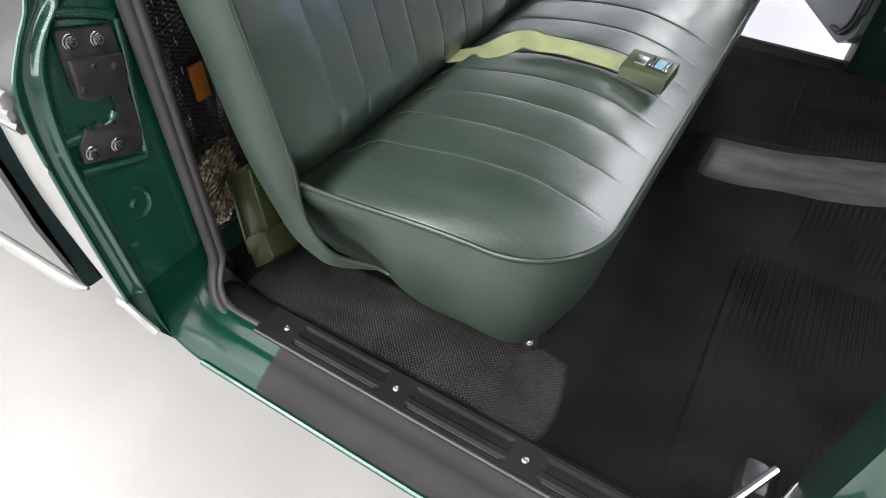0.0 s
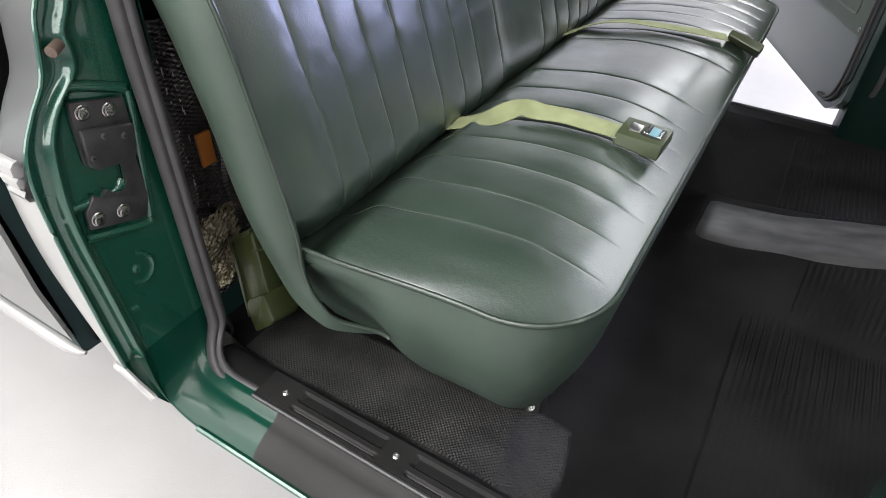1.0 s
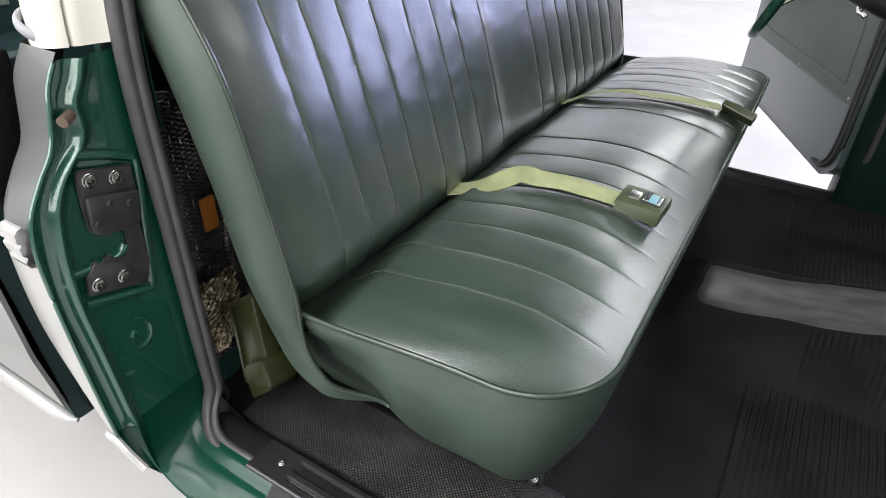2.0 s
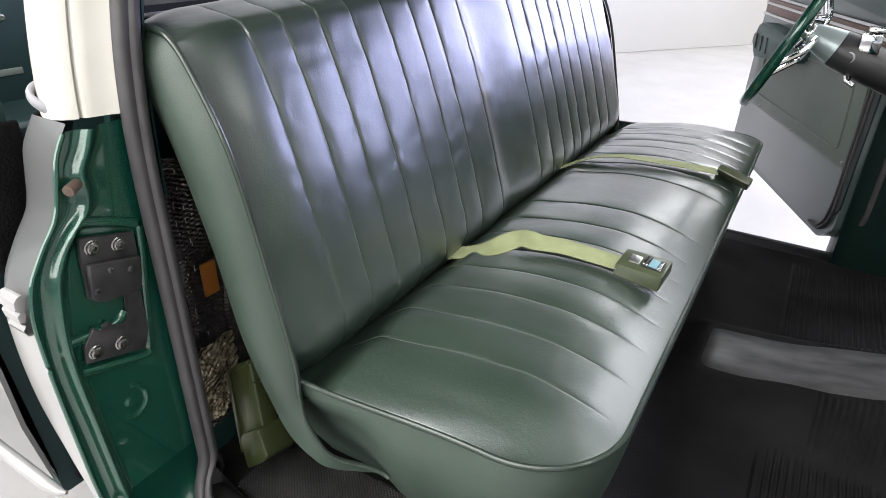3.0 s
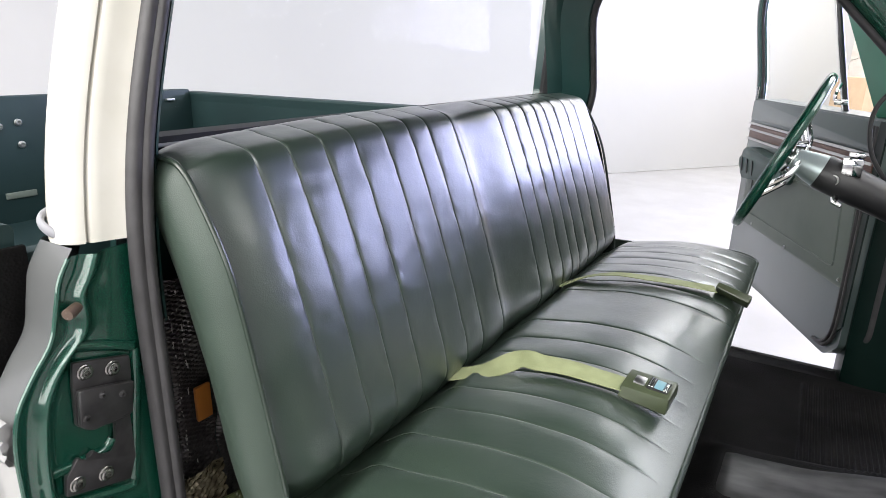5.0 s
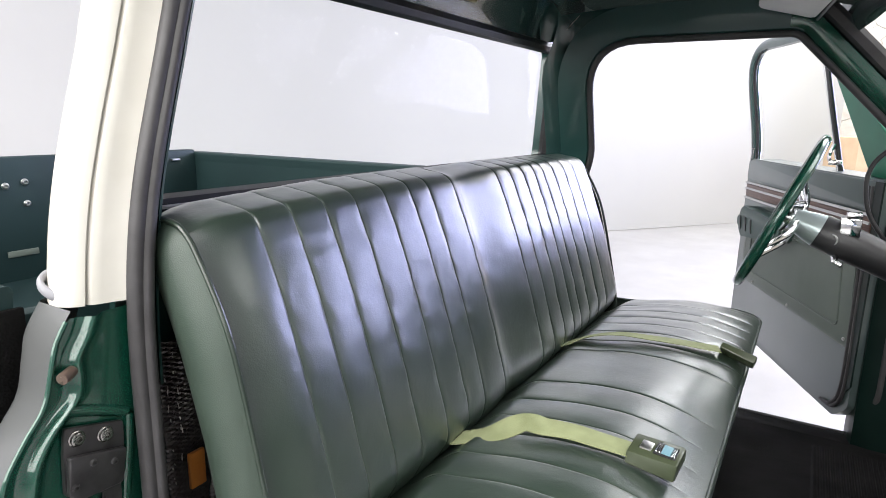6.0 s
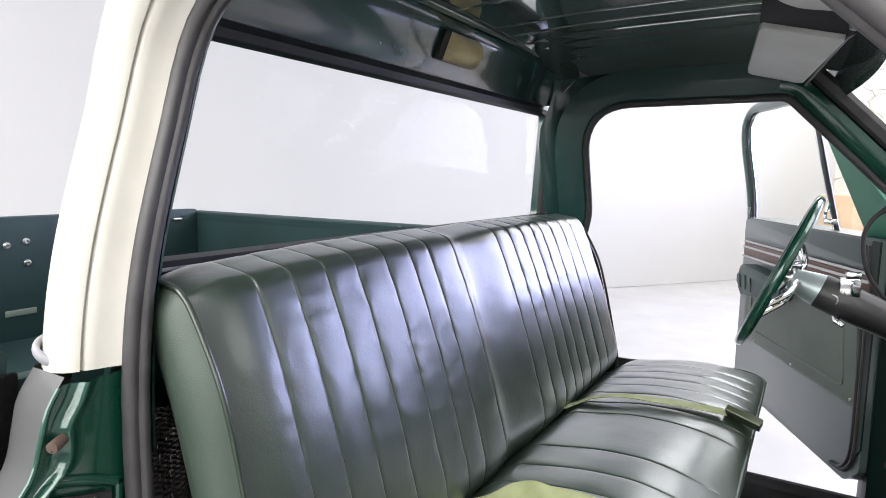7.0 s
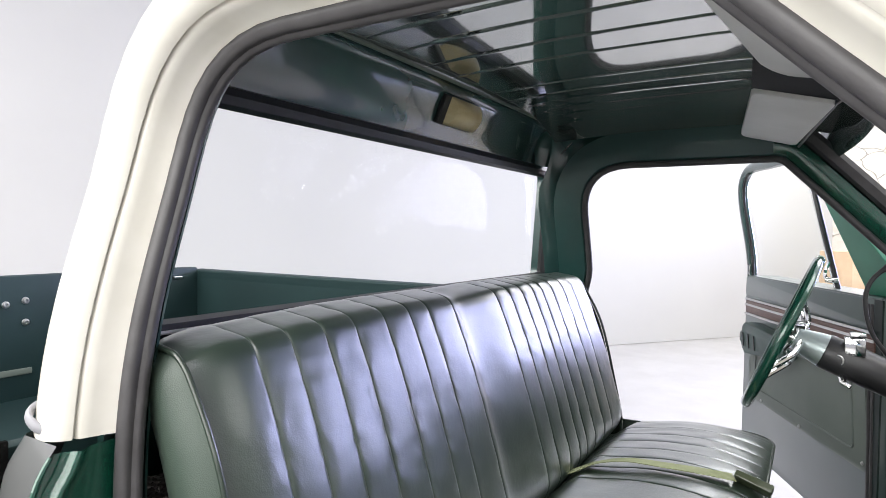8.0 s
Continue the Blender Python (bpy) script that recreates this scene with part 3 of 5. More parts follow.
# front posts and windscreen
for side in (-1, 1):
    slant = lambda p: p.x > -0.16 and p.y > 1.12
    part("windscreen_post", made(rim, [(0.008, -0.008), (0.014, -0.016), (0.030, -0.022), (0.048, -0.024), (0.060, -0.018), (0.066, 0.0)], side, slant), PAINT, truck, "metallic green windscreen post")
    part("windscreen_gasket", made(rim, [(0.066, 0.0), (0.064, -0.018), (0.072, -0.028), (0.092, -0.030), (0.104, -0.022), (0.106, 0.0)], side, slant), RUBBER, truck, "dark rubber windscreen gasket")
    # hinge post and kick panel
    g = bmesh.new()
    kick = [(0.128, 0.93), (0.129, 0.87), (0.136, 0.815), (0.158, 0.797), (0.25, 0.792), (0.50, 0.80)] if side > 0 else [(0.122, 0.925), (0.132, 0.87), (0.152, 0.79), (0.185, 0.752), (0.25, 0.75), (0.50, 0.80)]
    kick = [p.xy for p in curve([(*q, 0) for q in kick], 20)]
    sheet(g, 20, 14, lambda u, v, side=side: (kick[round(u * 20)].x, side * kick[round(u * 20)].y, 0.40 + 0.78 * v))
    # near post in plain body green, far post in the shade-darkened copy
    part("hinge_post", g, PAINT if side < 0 else SHADEDGREEN, truck, "dark green hinge post and kick panel")
g = bmesh.new()
hp = curve([(0.0, 1.690), (0.018, 1.672), (0.026, 1.64), (0.034, 1.605), (0.048, 1.588)], 14)
sheet(g, 14, 30, lambda u, v: (hp[round(u * 14)].x - 0.062 * abs(2 * v - 1) ** 4, -0.725 + 1.45 * v, hp[round(u * 14)].y - 0.02 * abs(2 * v - 1) ** 6))
part("windscreen_header", g, DARKPAINT, truck, "dark green windscreen header")
g = bmesh.new()
sheet(g, 8, 16, lambda u, v: (0.05 + 0.42 * u + 0.05 * (1 - (2 * v - 1) ** 2), (-0.68 - 0.1 * u) + (1.36 + 0.2 * u) * v, 1.635 - 0.50 * u))
pane = part("windscreen", g, GLASS, truck, "clear windscreen glass")
pane.visible_shadow = False


# ---------------------------------------------------------------- floor of the cab
def floor_z(x, y):
    z = 0.447 - 0.02 * smooth((y - 0.2) / 0.5)
    z += 0.042 * smooth((-0.10 - x) / 0.16) * (1 - 0.9 * smooth((y - 0.2) / 0.3))
    hump = smooth((0.22 - abs(y - 0.035)) / 0.13)
    z += (0.060 + 0.12 * smooth((x + 0.1) / 0.7)) * hump * smooth((x + 0.20) / 0.10)
    z += 0.30 * smooth((x - 0.33) / 0.3)
    return z


g = bmesh.new()


def mat_top(u, v):
    x, y = -0.79 + 1.28 * u, -0.80 + 1.60 * v
    z = floor_z(x, y)
    side = abs(y - 0.035)
    z += 0.0035 * math.exp(-((x - 0.046) / 0.0032) ** 2) * smooth((side - 0.20) / 0.03) * smooth((0.74 - abs(y)) / 0.02)
    if x > 0.12 and 0.09 < side < 0.2:
        z += 0.0018 * math.sin((x - 0.05) * 2 * math.pi / 0.012) * smooth((side - 0.09) / 0.01) * smooth((0.19 - side) / 0.015)
    z += 0.004 * math.exp(-((side - 0.195) / 0.008) ** 2) * smooth(x / 0.1)
    if x > 0.05 and side > 0.2 and abs(y) < 0.74:
        z += 0.0020 * smooth(0.5 + 2.2 * math.sin((x - 0.05) * 2 * math.pi / 0.012)) * (0.35 + 0.65 * smooth((y + 0.45) / 0.2))
    z += 0.003 * noise.noise(Vector((x * 9, y * 9, 0)))
    return (x, y, z)


sheet(g, 620, 170, mat_top)
floormat = part("floor_mat", g, MAT)
tagged(floormat, "black ribbed rubber floor mat covering the cab floor", "mat")
g = bmesh.new()
sheet(g, 30, 10, lambda u, v: (-0.15 + 0.525 * u, -0.050 + 0.170 * v, floor_z(-0.15 + 0.525 * u, 0.035) + 0.005 - 0.006 * abs(2 * v - 1) ** 6 - 0.03 * smooth((0.12 - u) / 0.12)))
tagged(part("tunnel_cover", g, TUNNELMAT, floormat), "worn smooth grey rubber strip over the tunnel")
g = bmesh.new()
sheet(g, 12, 10, lambda u, v: (-0.770 + 0.135 * u, -0.800 - 0.010 * v, 0.470 + 0.100 * v * (1 - 0.75 * u) + 0.004 * noise.noise(Vector((u * 4, v * 3, 1)))))
part("mat_upturn", g, MAT, floormat, "black rubber turned up at the corner")
g = bmesh.new()
sheet(g, 2, 2, lambda u, v: (-0.91 + 1.45 * u, -0.85 + 1.70 * v, 0.395))
part("floor_pan", g, DARKPAINT, truck, "dark green floor pan")

# sills and step plates
for side in (-1, 1):
    g = bmesh.new()
    sp = curve([(0.795, 0.488), (0.812, 0.506), (0.84, 0.512), (0.872, 0.510), (0.885, 0.500), (0.90, 0.496), (0.925, 0.482), (0.940, 0.468), (0.944, 0.460), (0.925, 0.448), (0.86, 0.43)], 28)
    low = -0.085 if side > 0 else 0.0
    sheet(g, 28, 30, lambda u, v: (-0.545 + 0.81 * v, side * sp[round(u * 28)].x, sp[round(u * 28)].y + low))
    part("door_sill", g, SILL, truck, "satin black painted door sill")
    g = bmesh.new()
    sheet(g, 8, 8, lambda u, v: (-0.72 + 0.176 * v, side * sp[round(u * 8)].x, sp[round(u * 8)].y + low - 0.001))
    part("sill_corner", g, SILL, truck, "black painted inner sill corner")

    def foot(u, v, side=side, low=low):
        """From the latch post's foot round into the sill."""
        f = u
        top = 0.822 + (reach(0.602) - 0.822) * f
        k = 8 + 14 * f
        a, b = sp[int(k)], sp[min(28, int(k) + 1)]
        end = a.lerp(b, k - int(k))
        t = min(1.0, v / 0.7)
        q = t * math.pi / 2
        zz = end.y + low
        x = -0.738 + 0.105 * (1 - math.cos(q)) ** 2 + 0.088 * max(0.0, v - 0.7) / 0.3
        w, wr = reach(0.602) - top, reach(0.602) - crest(0.602)
        x += bead(w, wr) * (1 - smooth(t))
        return (x, side * (top + (end.x - top) * smooth(t)), 0.602 - (0.602 - zz) * math.sin(q) - 0.001)

    g = bmesh.new()
    sheet(g, 44, 30, foot)
    part("sill_end", g, SILLGREEN, truck, "glossy green painted sill end")
    g = bmesh.new()
    tube(g, [(-0.60 + 0.76 * k / 20, side * 0.8705, 0.5125 + low) for k in range(21)], 0.0048, 10)
    part("sill_seal", g, BLACK, truck, "thin black seal along the step plate")
    g = bmesh.new()
    tube(g, [(-0.66 + 0.93 * k / 20, side * 0.944, 0.466 + low) for k in range(21)], 0.005, 8)
    part("sill_edge", g, PAINT, truck, "green lower sill edge")
    if side > 0:
        continue
    plate = thing("step_plate", "black pressed metal step plate screwed to the door sill", "step plate")
    g = bmesh.new()

    def pressed(u, v, side=side):
        x, y = -0.60 + 0.78 * u, 0.812 + 0.058 * v
        k = (x + 0.556) % 0.2145
        along = smooth((k - 0.022) / 0.012) * smooth((0.1925 - k) / 0.012) * (1 if x > -0.556 else 0)
        z = 0.5165
        z -= 0.006 * along * smooth((v - 0.16) / 0.08) * smooth((0.56 - v) / 0.08)
        z -= 0.004 * along * smooth((v - 0.70) / 0.05) * smooth((0.86 - v) / 0.05)
        z -= 0.008 * smooth((v - 0.94) / 0.06) + 0.006 * smooth((0.05 - v) / 0.05)
        return (x, side * y, z + low)

    sheet(g, 260, 30, pressed)
    part("pressed_plate", g, SILL, plate)
    for k in range(4):
        bolt("screw", (-0.556 + 0.2145 * k, side * 0.842, 0.5155 + low), (0, 0, 1), 0.0055, 0.004, STEEL, plate)

# studded mat edge beside the seat
g = bmesh.new()


def studs(u, v):
    x = -0.70 + 0.57 * u
    y = -0.797 + (0.150 + 0.030 * smooth((u - 0.75) / 0.2)) * v
    x += 0.012 * math.sin(v * 4) * u
    z = floor_z(x, y) + 0.0062 - 0.0095 * max(smooth((v - 0.9) / 0.1), smooth((u - 0.975) / 0.025)) + 0.0011 * math.sin(x * 2 * math.pi / 0.0064) * math.sin(y * 2 * math.pi / 0.0064)
    z += 0.004 * noise.noise(Vector((x * 8, y * 8, 4))) - 0.006 * smooth((0.03 - v) / 0.03) + 0.002 * noise.noise(Vector((x * 25, y * 25, 6)))
    z += 0.004 * math.exp(-((x + 0.215 + 0.25 * (y + 0.73)) / 0.016) ** 2)
    return (x, y, z)


sheet(g, 480, 140, studs)
tagged(part("studded_edge", g, MATEDGE, floormat), "studded black rubber mat edge")
strap = thing("door_check_strap", "grey plastic door check with bright steel strap by the hinge post", "door check")
part("check_block", made(box, (0.128, -0.735, 0.49), (0.166, -0.68, 0.535), 0.012), BRACKET, strap)
g = bmesh.new()
tube(g, [(0.105, -0.80, 0.532), (0.145, -0.728, 0.537), (0.166, -0.690, 0.54)], 0.006, 8)
part("check_rod", g, STEEL, strap)

# ---------------------------------------------------------------- latch, striker and post details
latch = thing("door_latch_striker", "dark grey steel latch striker plate bolted to the door post", "latch")


def onpost(y, z, d):
    return (-0.738 + d, y, z)


outline = [(-0.911, 1.000), (-0.844, 0.982), (-0.847, 0.945), (-0.855, 0.906), (-0.856, 0.844), (-0.866, 0.814), (-0.944, 0.838), (-0.940, 0.862), (-0.923, 0.882), (-0.916, 0.870), (-0.905, 0.881), (-0.898, 0.870), (-0.884, 0.866), (-0.877, 0.878), (-0.872, 0.904), (-0.906, 0.911), (-0.918, 0.920), (-0.915, 0.970)]
part("striker_plate", made(slab, rounded([(a, b, 0.004) for a, b in outline], 3), onpost, 0.002, 0.009, 0.0015), BRACKET, latch, "C-shaped grey steel plate")
part("bent_flange", made(slab, rounded([(-0.914, 0.968, 0.004), (-0.848, 0.951, 0.004), (-0.856, 0.908, 0.006), (-0.906, 0.912, 0.006), (-0.918, 0.921, 0.006)], 3), onpost, 0.010, 0.018, 0.002), BRACKET, latch)
for y, z in ((-0.900, 0.984), (-0.868, 0.975), (-0.930, 0.849), (-0.896, 0.842)):
    bolt("star_bolt", onpost(y, z, 0.009), (1, 0, 0), 0.0098, 0.006, ZINC, latch, True)
for y, z in ((-0.889, 0.951), (-0.865, 0.941), (-0.911, 0.931)):
    bolt("rivet", onpost(y, z, 0.018), (1, 0, 0), 0.0045, 0.003, BRACKET, latch)
g = bmesh.new()
tube(g, [(-0.736, -0.890, 1.063), (-0.726, -0.906, 1.061), (-0.724, -0.910, 1.0605), (-0.7235, -0.9105, 1.0605), (-0.727, -0.905, 1.061)], [0.0062, 0.0068, 0.0064, 0.003, 0.0025], 16)
tagged(part("bump_stop", g, BROWN), "small brown rubber bump stop on the door post", "bump stop")
bolt("post_plug", (-0.738, -0.903, 0.741), (1, 0, 0), 0.007, 0.004, PAINT, truck)
g = bmesh.new()
tube(g, [(-0.7375, -0.899 + 0.020 * math.cos(q), 0.740 + 0.024 * math.sin(q)) for q in (radians(-130 + 10 * k) for k in range(22))], 0.0035, 8, up=(1, 0, 0))
part("pressed_ring", g, PAINT, truck)
for pts in (((-0.857, 0.806), (-0.862, 0.798), (-0.905, 0.811), (-0.950, 0.825)), ((-0.876, 0.878), (-0.888, 0.868), (-0.925, 0.869), (-0.956, 0.872)), ((-0.832, 0.985), (-0.836, 0.95), (-0.848, 0.87), (-0.857, 0.808)), ((-0.835, 0.988), (-0.87, 1.004), (-0.905, 1.016))):
    g = bmesh.new()
    tube(g, [onpost(a, b, -0.001) for a, b in (p.xy for p in curve([(*q, 0) for q in pts], 10))], 0.0075, 12, up=(1, 0, 0))
    part("pocket_bead", g, PAINT, truck)

# ---------------------------------------------------------------- inner corner behind the seat
quilt = thing("quilted_insulation", "dark quilted foil insulation lining the cab corner", "insulation")


def quilted(u, v, y0):
    y, z = y0 + 0.0725 * u, 0.50 + 0.52 * v
    x = -0.832 + 0.012 * noise.noise(Vector((y * 20, z * 19, 3)))
    x += 0.0022 * math.sin(y * 400 + 2 * noise.noise(Vector((y * 14, z * 14, 1)))) * math.sin(z * 800 + 2 * noise.noise(Vector((y * 14, z * 14, 9))))
    return (x - 0.004 * abs(2 * u - 1) ** 8, y, z)


for k in range(3):
    g = bmesh.new()
    sheet(g, 24, 330, lambda u, v, k=k: quilted(u, v, -0.80 + 0.0735 * k))
    part("insulation_strip", g, FOILDARK, quilt)
# glints along the quilting rows, built as small bright flecks
rng = random.Random(7)
g = bmesh.new()
for y, n in ((-0.790, 26), (-0.777, 34), (-0.762, 20), (-0.748, 30), (-0.733, 16), (-0.716, 22), (-0.700, 12)):
    for j in range(n):
        z = 0.66 + 0.34 * rng.random()
        yy = y + 0.0016 * rng.uniform(-1, 1)
        x = quilted((yy + 0.80) % 0.0735 / 0.0725, (z - 0.50) / 0.52, yy - (yy + 0.80) % 0.0735)[0]
        h = 0.0015 + 0.004 * rng.random()
        box(g, (x - 0.001, yy - 0.0006, z - h), (x + 0.0016, yy + 0.0006, z + h), 0.0004, None, 1)
tagged(part("quilt_glint", g, GLINT, quilt), "bright flecks built for the glints along the foil quilting", kind="stuff")
g = bmesh.new()
sheet(g, 60, 110, lambda u, v: (-0.800 + 0.008 * noise.noise(Vector((u * 3, v * 4, 7))) + 0.0016 * math.sin(u * 40 + 2 * noise.noise(Vector((u * 3, v * 5, 2)))) * math.sin(v * 75 + 2 * noise.noise(Vector((u * 3, v * 5, 4)))), -0.778 + 0.028 * smooth((0.5 - v) / 0.4) * (1 - u) + 0.105 * smooth(0.55 + v) * u + 0.008 * noise.noise(Vector((v * 14, 1, 1))), 0.545 + 0.155 * v))
tagged(part("foil_insulation", g, FOIL), "crumpled silver foil insulation in the cab corner", "insulation")
g = bmesh.new()
box(g, (-0.822, -0.700, 0.775), (-0.815, -0.672, 0.835), 0.002)
tagged(part("warning_sticker", g, ORANGE), "small orange sticker on the insulation", "sticker")
retractor = thing("belt_retractor", "olive green plastic seat belt retractor cover on the floor", "belt retractor")
C0, C1 = Vector((-0.738, -0.738, 0.680)), Vector((0.78, 0.0, 0.62)).normalized()
C2 = Vector((0.0, -0.16, -0.987)).normalized()
C3 = C1.cross(C2).normalized()
part("cover", made(slab, rounded([(0.0, 0.0, 0.008), (0.068, 0.0, 0.008), (0.126, 0.178, 0.012), (0.058, 0.186, 0.010)], 4), lambda a, b, d: C0 + C1 * a + C2 * b + C3 * d, 0.0, 0.030, 0.003), OLIVE, retractor)
part("cover_rim", made(slab, rounded([(-0.010, -0.006, 0.004), (0.068, -0.006, 0.004), (0.068, 0.003, 0.003), (0.002, 0.003, 0.003), (0.052, 0.165, 0.003), (0.042, 0.167, 0.004)], 3), lambda a, b, d: C0 + C1 * a + C2 * b + C3 * d, -0.004, 0.034, 0.002), OLIVE, retractor, "paler olive raised edge")
part("foot", made(slab, rounded([(0.050, 0.128, 0.010), (0.112, 0.128, 0.010), (0.150, 0.192, 0.010), (0.078, 0.200, 0.010)], 4), lambda a, b, d: C0 + C1 * a + C2 * b + C3 * d, -0.012, 0.042, 0.004), OLIVE, retractor)
g = bmesh.new()
tube(g, [(-0.738 + 0.016 * math.cos(q), -0.797, 0.535 + 0.024 * math.sin(q)) for q in (2 * math.pi * k / 20 for k in range(20))], 0.005, 8, True, up=(0, 1, 0))
part("bolt_boss", g, MATEDGE, retractor, "dark belt bolt boss")

# ---------------------------------------------------------------- bench seat
seat = thing("bench_seat", "dark green pleated vinyl bench seat", "seat")
BACKSEAMS = [-0.674, -0.610, -0.543, -0.473, -0.395, -0.322, -0.259, -0.171, 0.030, 0.103, 0.174, 0.242, 0.300, 0.372, 0.455, 0.535]
SEATSEAMS = [-0.640, -0.560, -0.480, -0.405, -0.330, -0.260, -0.180, -0.085, 0.125, 0.205, 0.285, 0.360, 0.435, 0.510, 0.590, 0.665]


def groove(y, seams, wide=0.0016):
    """Narrow stitched line with softly drawn-in edges."""
    return sum(0.55 * math.exp(-((y - s) / wide) ** 2) + 0.45 * math.exp(-abs(y - s) / 0.007) for s in seams if abs(y - s) < 0.045)


def columns(lo, hi, seams):
    """Places across the seat, crowded at the seams and the ends."""
    mid, half = (lo + hi) / 2, (hi - lo) / 2
    c = {round(mid + half * math.sin(math.pi / 2 * k / 60), 4) for k in range(-60, 61)}
    c = {q for q in c if all(abs(q - s) > 0.010 for s in seams)}
    for s in seams:
        c |= {round(s + d, 4) for d in (-0.016, -0.010, -0.006, -0.003, -0.0016, -0.0008, 0, 0.0008, 0.0016, 0.003, 0.006, 0.010, 0.016)}
    return sorted(c)


def pillow(y, seams):
    """Soft swell between neighbouring seams."""
    for a, b in zip(seams, seams[1:]):
        if a <= y <= b:
            return math.sin((y - a) / (b - a) * math.pi) ** 0.8
    return 0.0


FRONT = curve([(-0.640, 0.70), (-0.588, 0.735), (-0.553, 0.775), (-0.5385, 0.82), (-0.559, 0.90), (-0.5795, 0.97), (-0.6025, 1.04), (-0.6240, 1.10), (-0.6455, 1.155), (-0.666, 1.203), (-0.673, 1.216), (-0.683, 1.226), (-0.698, 1.231), (-0.725, 1.235), (-0.758, 1.238), (-0.79, 1.226), (-0.803, 1.19), (-0.80, 1.14)], 120)
BACK0, BACK1 = -0.772, 0.675
BACKCOLS, SEATCOLS = columns(BACK0, BACK1, BACKSEAMS), columns(-0.760, 0.760, SEATSEAMS)


def back_front(u, v):
    y = BACKCOLS[round(v * (len(BACKCOLS) - 1))]
    k = round(u * 120)
    p = FRONT[k]
    t = (FRONT[min(120, k + 1)] - FRONT[max(0, k - 1)]).normalized()
    nrm = Vector((t.y, -t.x))
    fade = smooth((0.90 - u) / 0.10) * smooth((u - 0.02) / 0.1)
    deep = 1.0 + 0.5 * smooth(y / 0.2)
    d = fade * (0.0010 * deep * pillow(y, BACKSEAMS) - 0.0022 * deep * groove(y, BACKSEAMS))
    d += 0.007 * (1 - (y / 0.75) ** 2) * smooth(u / 0.2)
    # the plain middle panel starts low behind its deep seam
    d -= fade * 0.0075 * smooth((y + 0.171) / 0.036) * (1 - smooth((y + 0.130) / 0.165))
    d += 0.0009 * noise.noise(Vector((y * 16, u * 14, 0))) + 0.0006 * noise.noise(Vector((y * 50, u * 30, 3))) + 0.0006 * noise.noise(Vector((y * 40, u * 9, 5))) * smooth((0.45 - u) / 0.3)
    near = min(abs(y - s) for s in BACKSEAMS)
    d += fade * 0.0016 * math.exp(-near / 0.016) * noise.noise(Vector((y * 55, u * 34, 11))) * smooth(near / 0.003)
    d -= 0.022 * max(0.0, (-0.692 - y) / 0.080) ** 2 + 0.014 * max(0.0, (y - 0.630) / 0.045) ** 2
    q = p + nrm * d
    return (q.x, y, q.y - 0.008 * smooth((-0.40 - y) / 0.35) * smooth((u - 0.55) / 0.2))


g = bmesh.new()
sheet(g, 120, len(BACKCOLS) - 1, back_front)
back = part("backrest_cover", g, VINYL, seat, "pleated dark green vinyl backrest")
for side in (-1, 1):
    front = curve([(-0.430, 0.617), (-0.452, 0.627), (-0.500, 0.652), (-0.538, 0.694), (-0.549, 0.740), (-0.551, 0.80), (-0.570, 0.89), (-0.604, 1.035), (-0.629, 1.11), (-0.668, 1.180), (-0.690, 1.207), (-0.712, 1.217), (-0.765, 1.222)], 120)
    rearp = curve([(-0.433, 0.613), (-0.472, 0.611), (-0.528, 0.622), (-0.582, 0.650), (-0.625, 0.725), (-0.682, 0.82), (-0.722, 0.93), (-0.760, 1.05), (-0.795, 1.14), (-0.805, 1.185), (-0.79, 1.207)], 120)

    def flank(u, v, side=side):
        p = front[round(u * 120)].lerp(rearp[round(u * 120)], v)
        w = 0.768 if side < 0 else BACK1 - 0.004
        return (p.x, side * (w + 0.026 * math.sin(v ** 0.8 * math.pi) * smooth((1.0 - u) / 0.12) * smooth((u - 0.12) / 0.3) - 0.042 * smooth((0.13 - u) / 0.13) - 0.030 * v * v * smooth((u - 0.3) / 0.3)), p.y)

    g = bmesh.new()
    sheet(g, 120, 16, flank)
    part("backrest_side", g, SKIRT, seat, "plain green vinyl side of the backrest")
    g = bmesh.new()
    tube(g, [Vector(flank(k / 120, 0)) + Vector((0.004, side * 0.005, 0)) for k in range(121)], 0.0038, 10, up=(0, 1, 0))
    part("backrest_piping", g, PIPING, seat, "raised vinyl piping")

# back shell of the seat
g = bmesh.new()
sheet(g, 14, 8, lambda u, v: (-0.66 - 0.14 * u, -0.70 + 1.34 * v, 0.62 + 0.56 * u))
part("backrest_shell", g, SKIRT, seat)

CR = {-1: 0.13, 1: 0.095}


def front_x(y):
    r = CR[1 if y > 0 else -1]
    a = abs(y) - (0.760 - r)
    return -0.128 - (r - math.sqrt(max(0.0, r * r - a * a)) if a > 0 else 0)


def edge_z(x):
    return 0.762 + 0.024 * smooth((x + 0.56) / 0.3)


def crown(y):
    return 0.019 * max(0.0, 1 - abs(y / 0.72) ** (2 if y < 0 else 3.5))


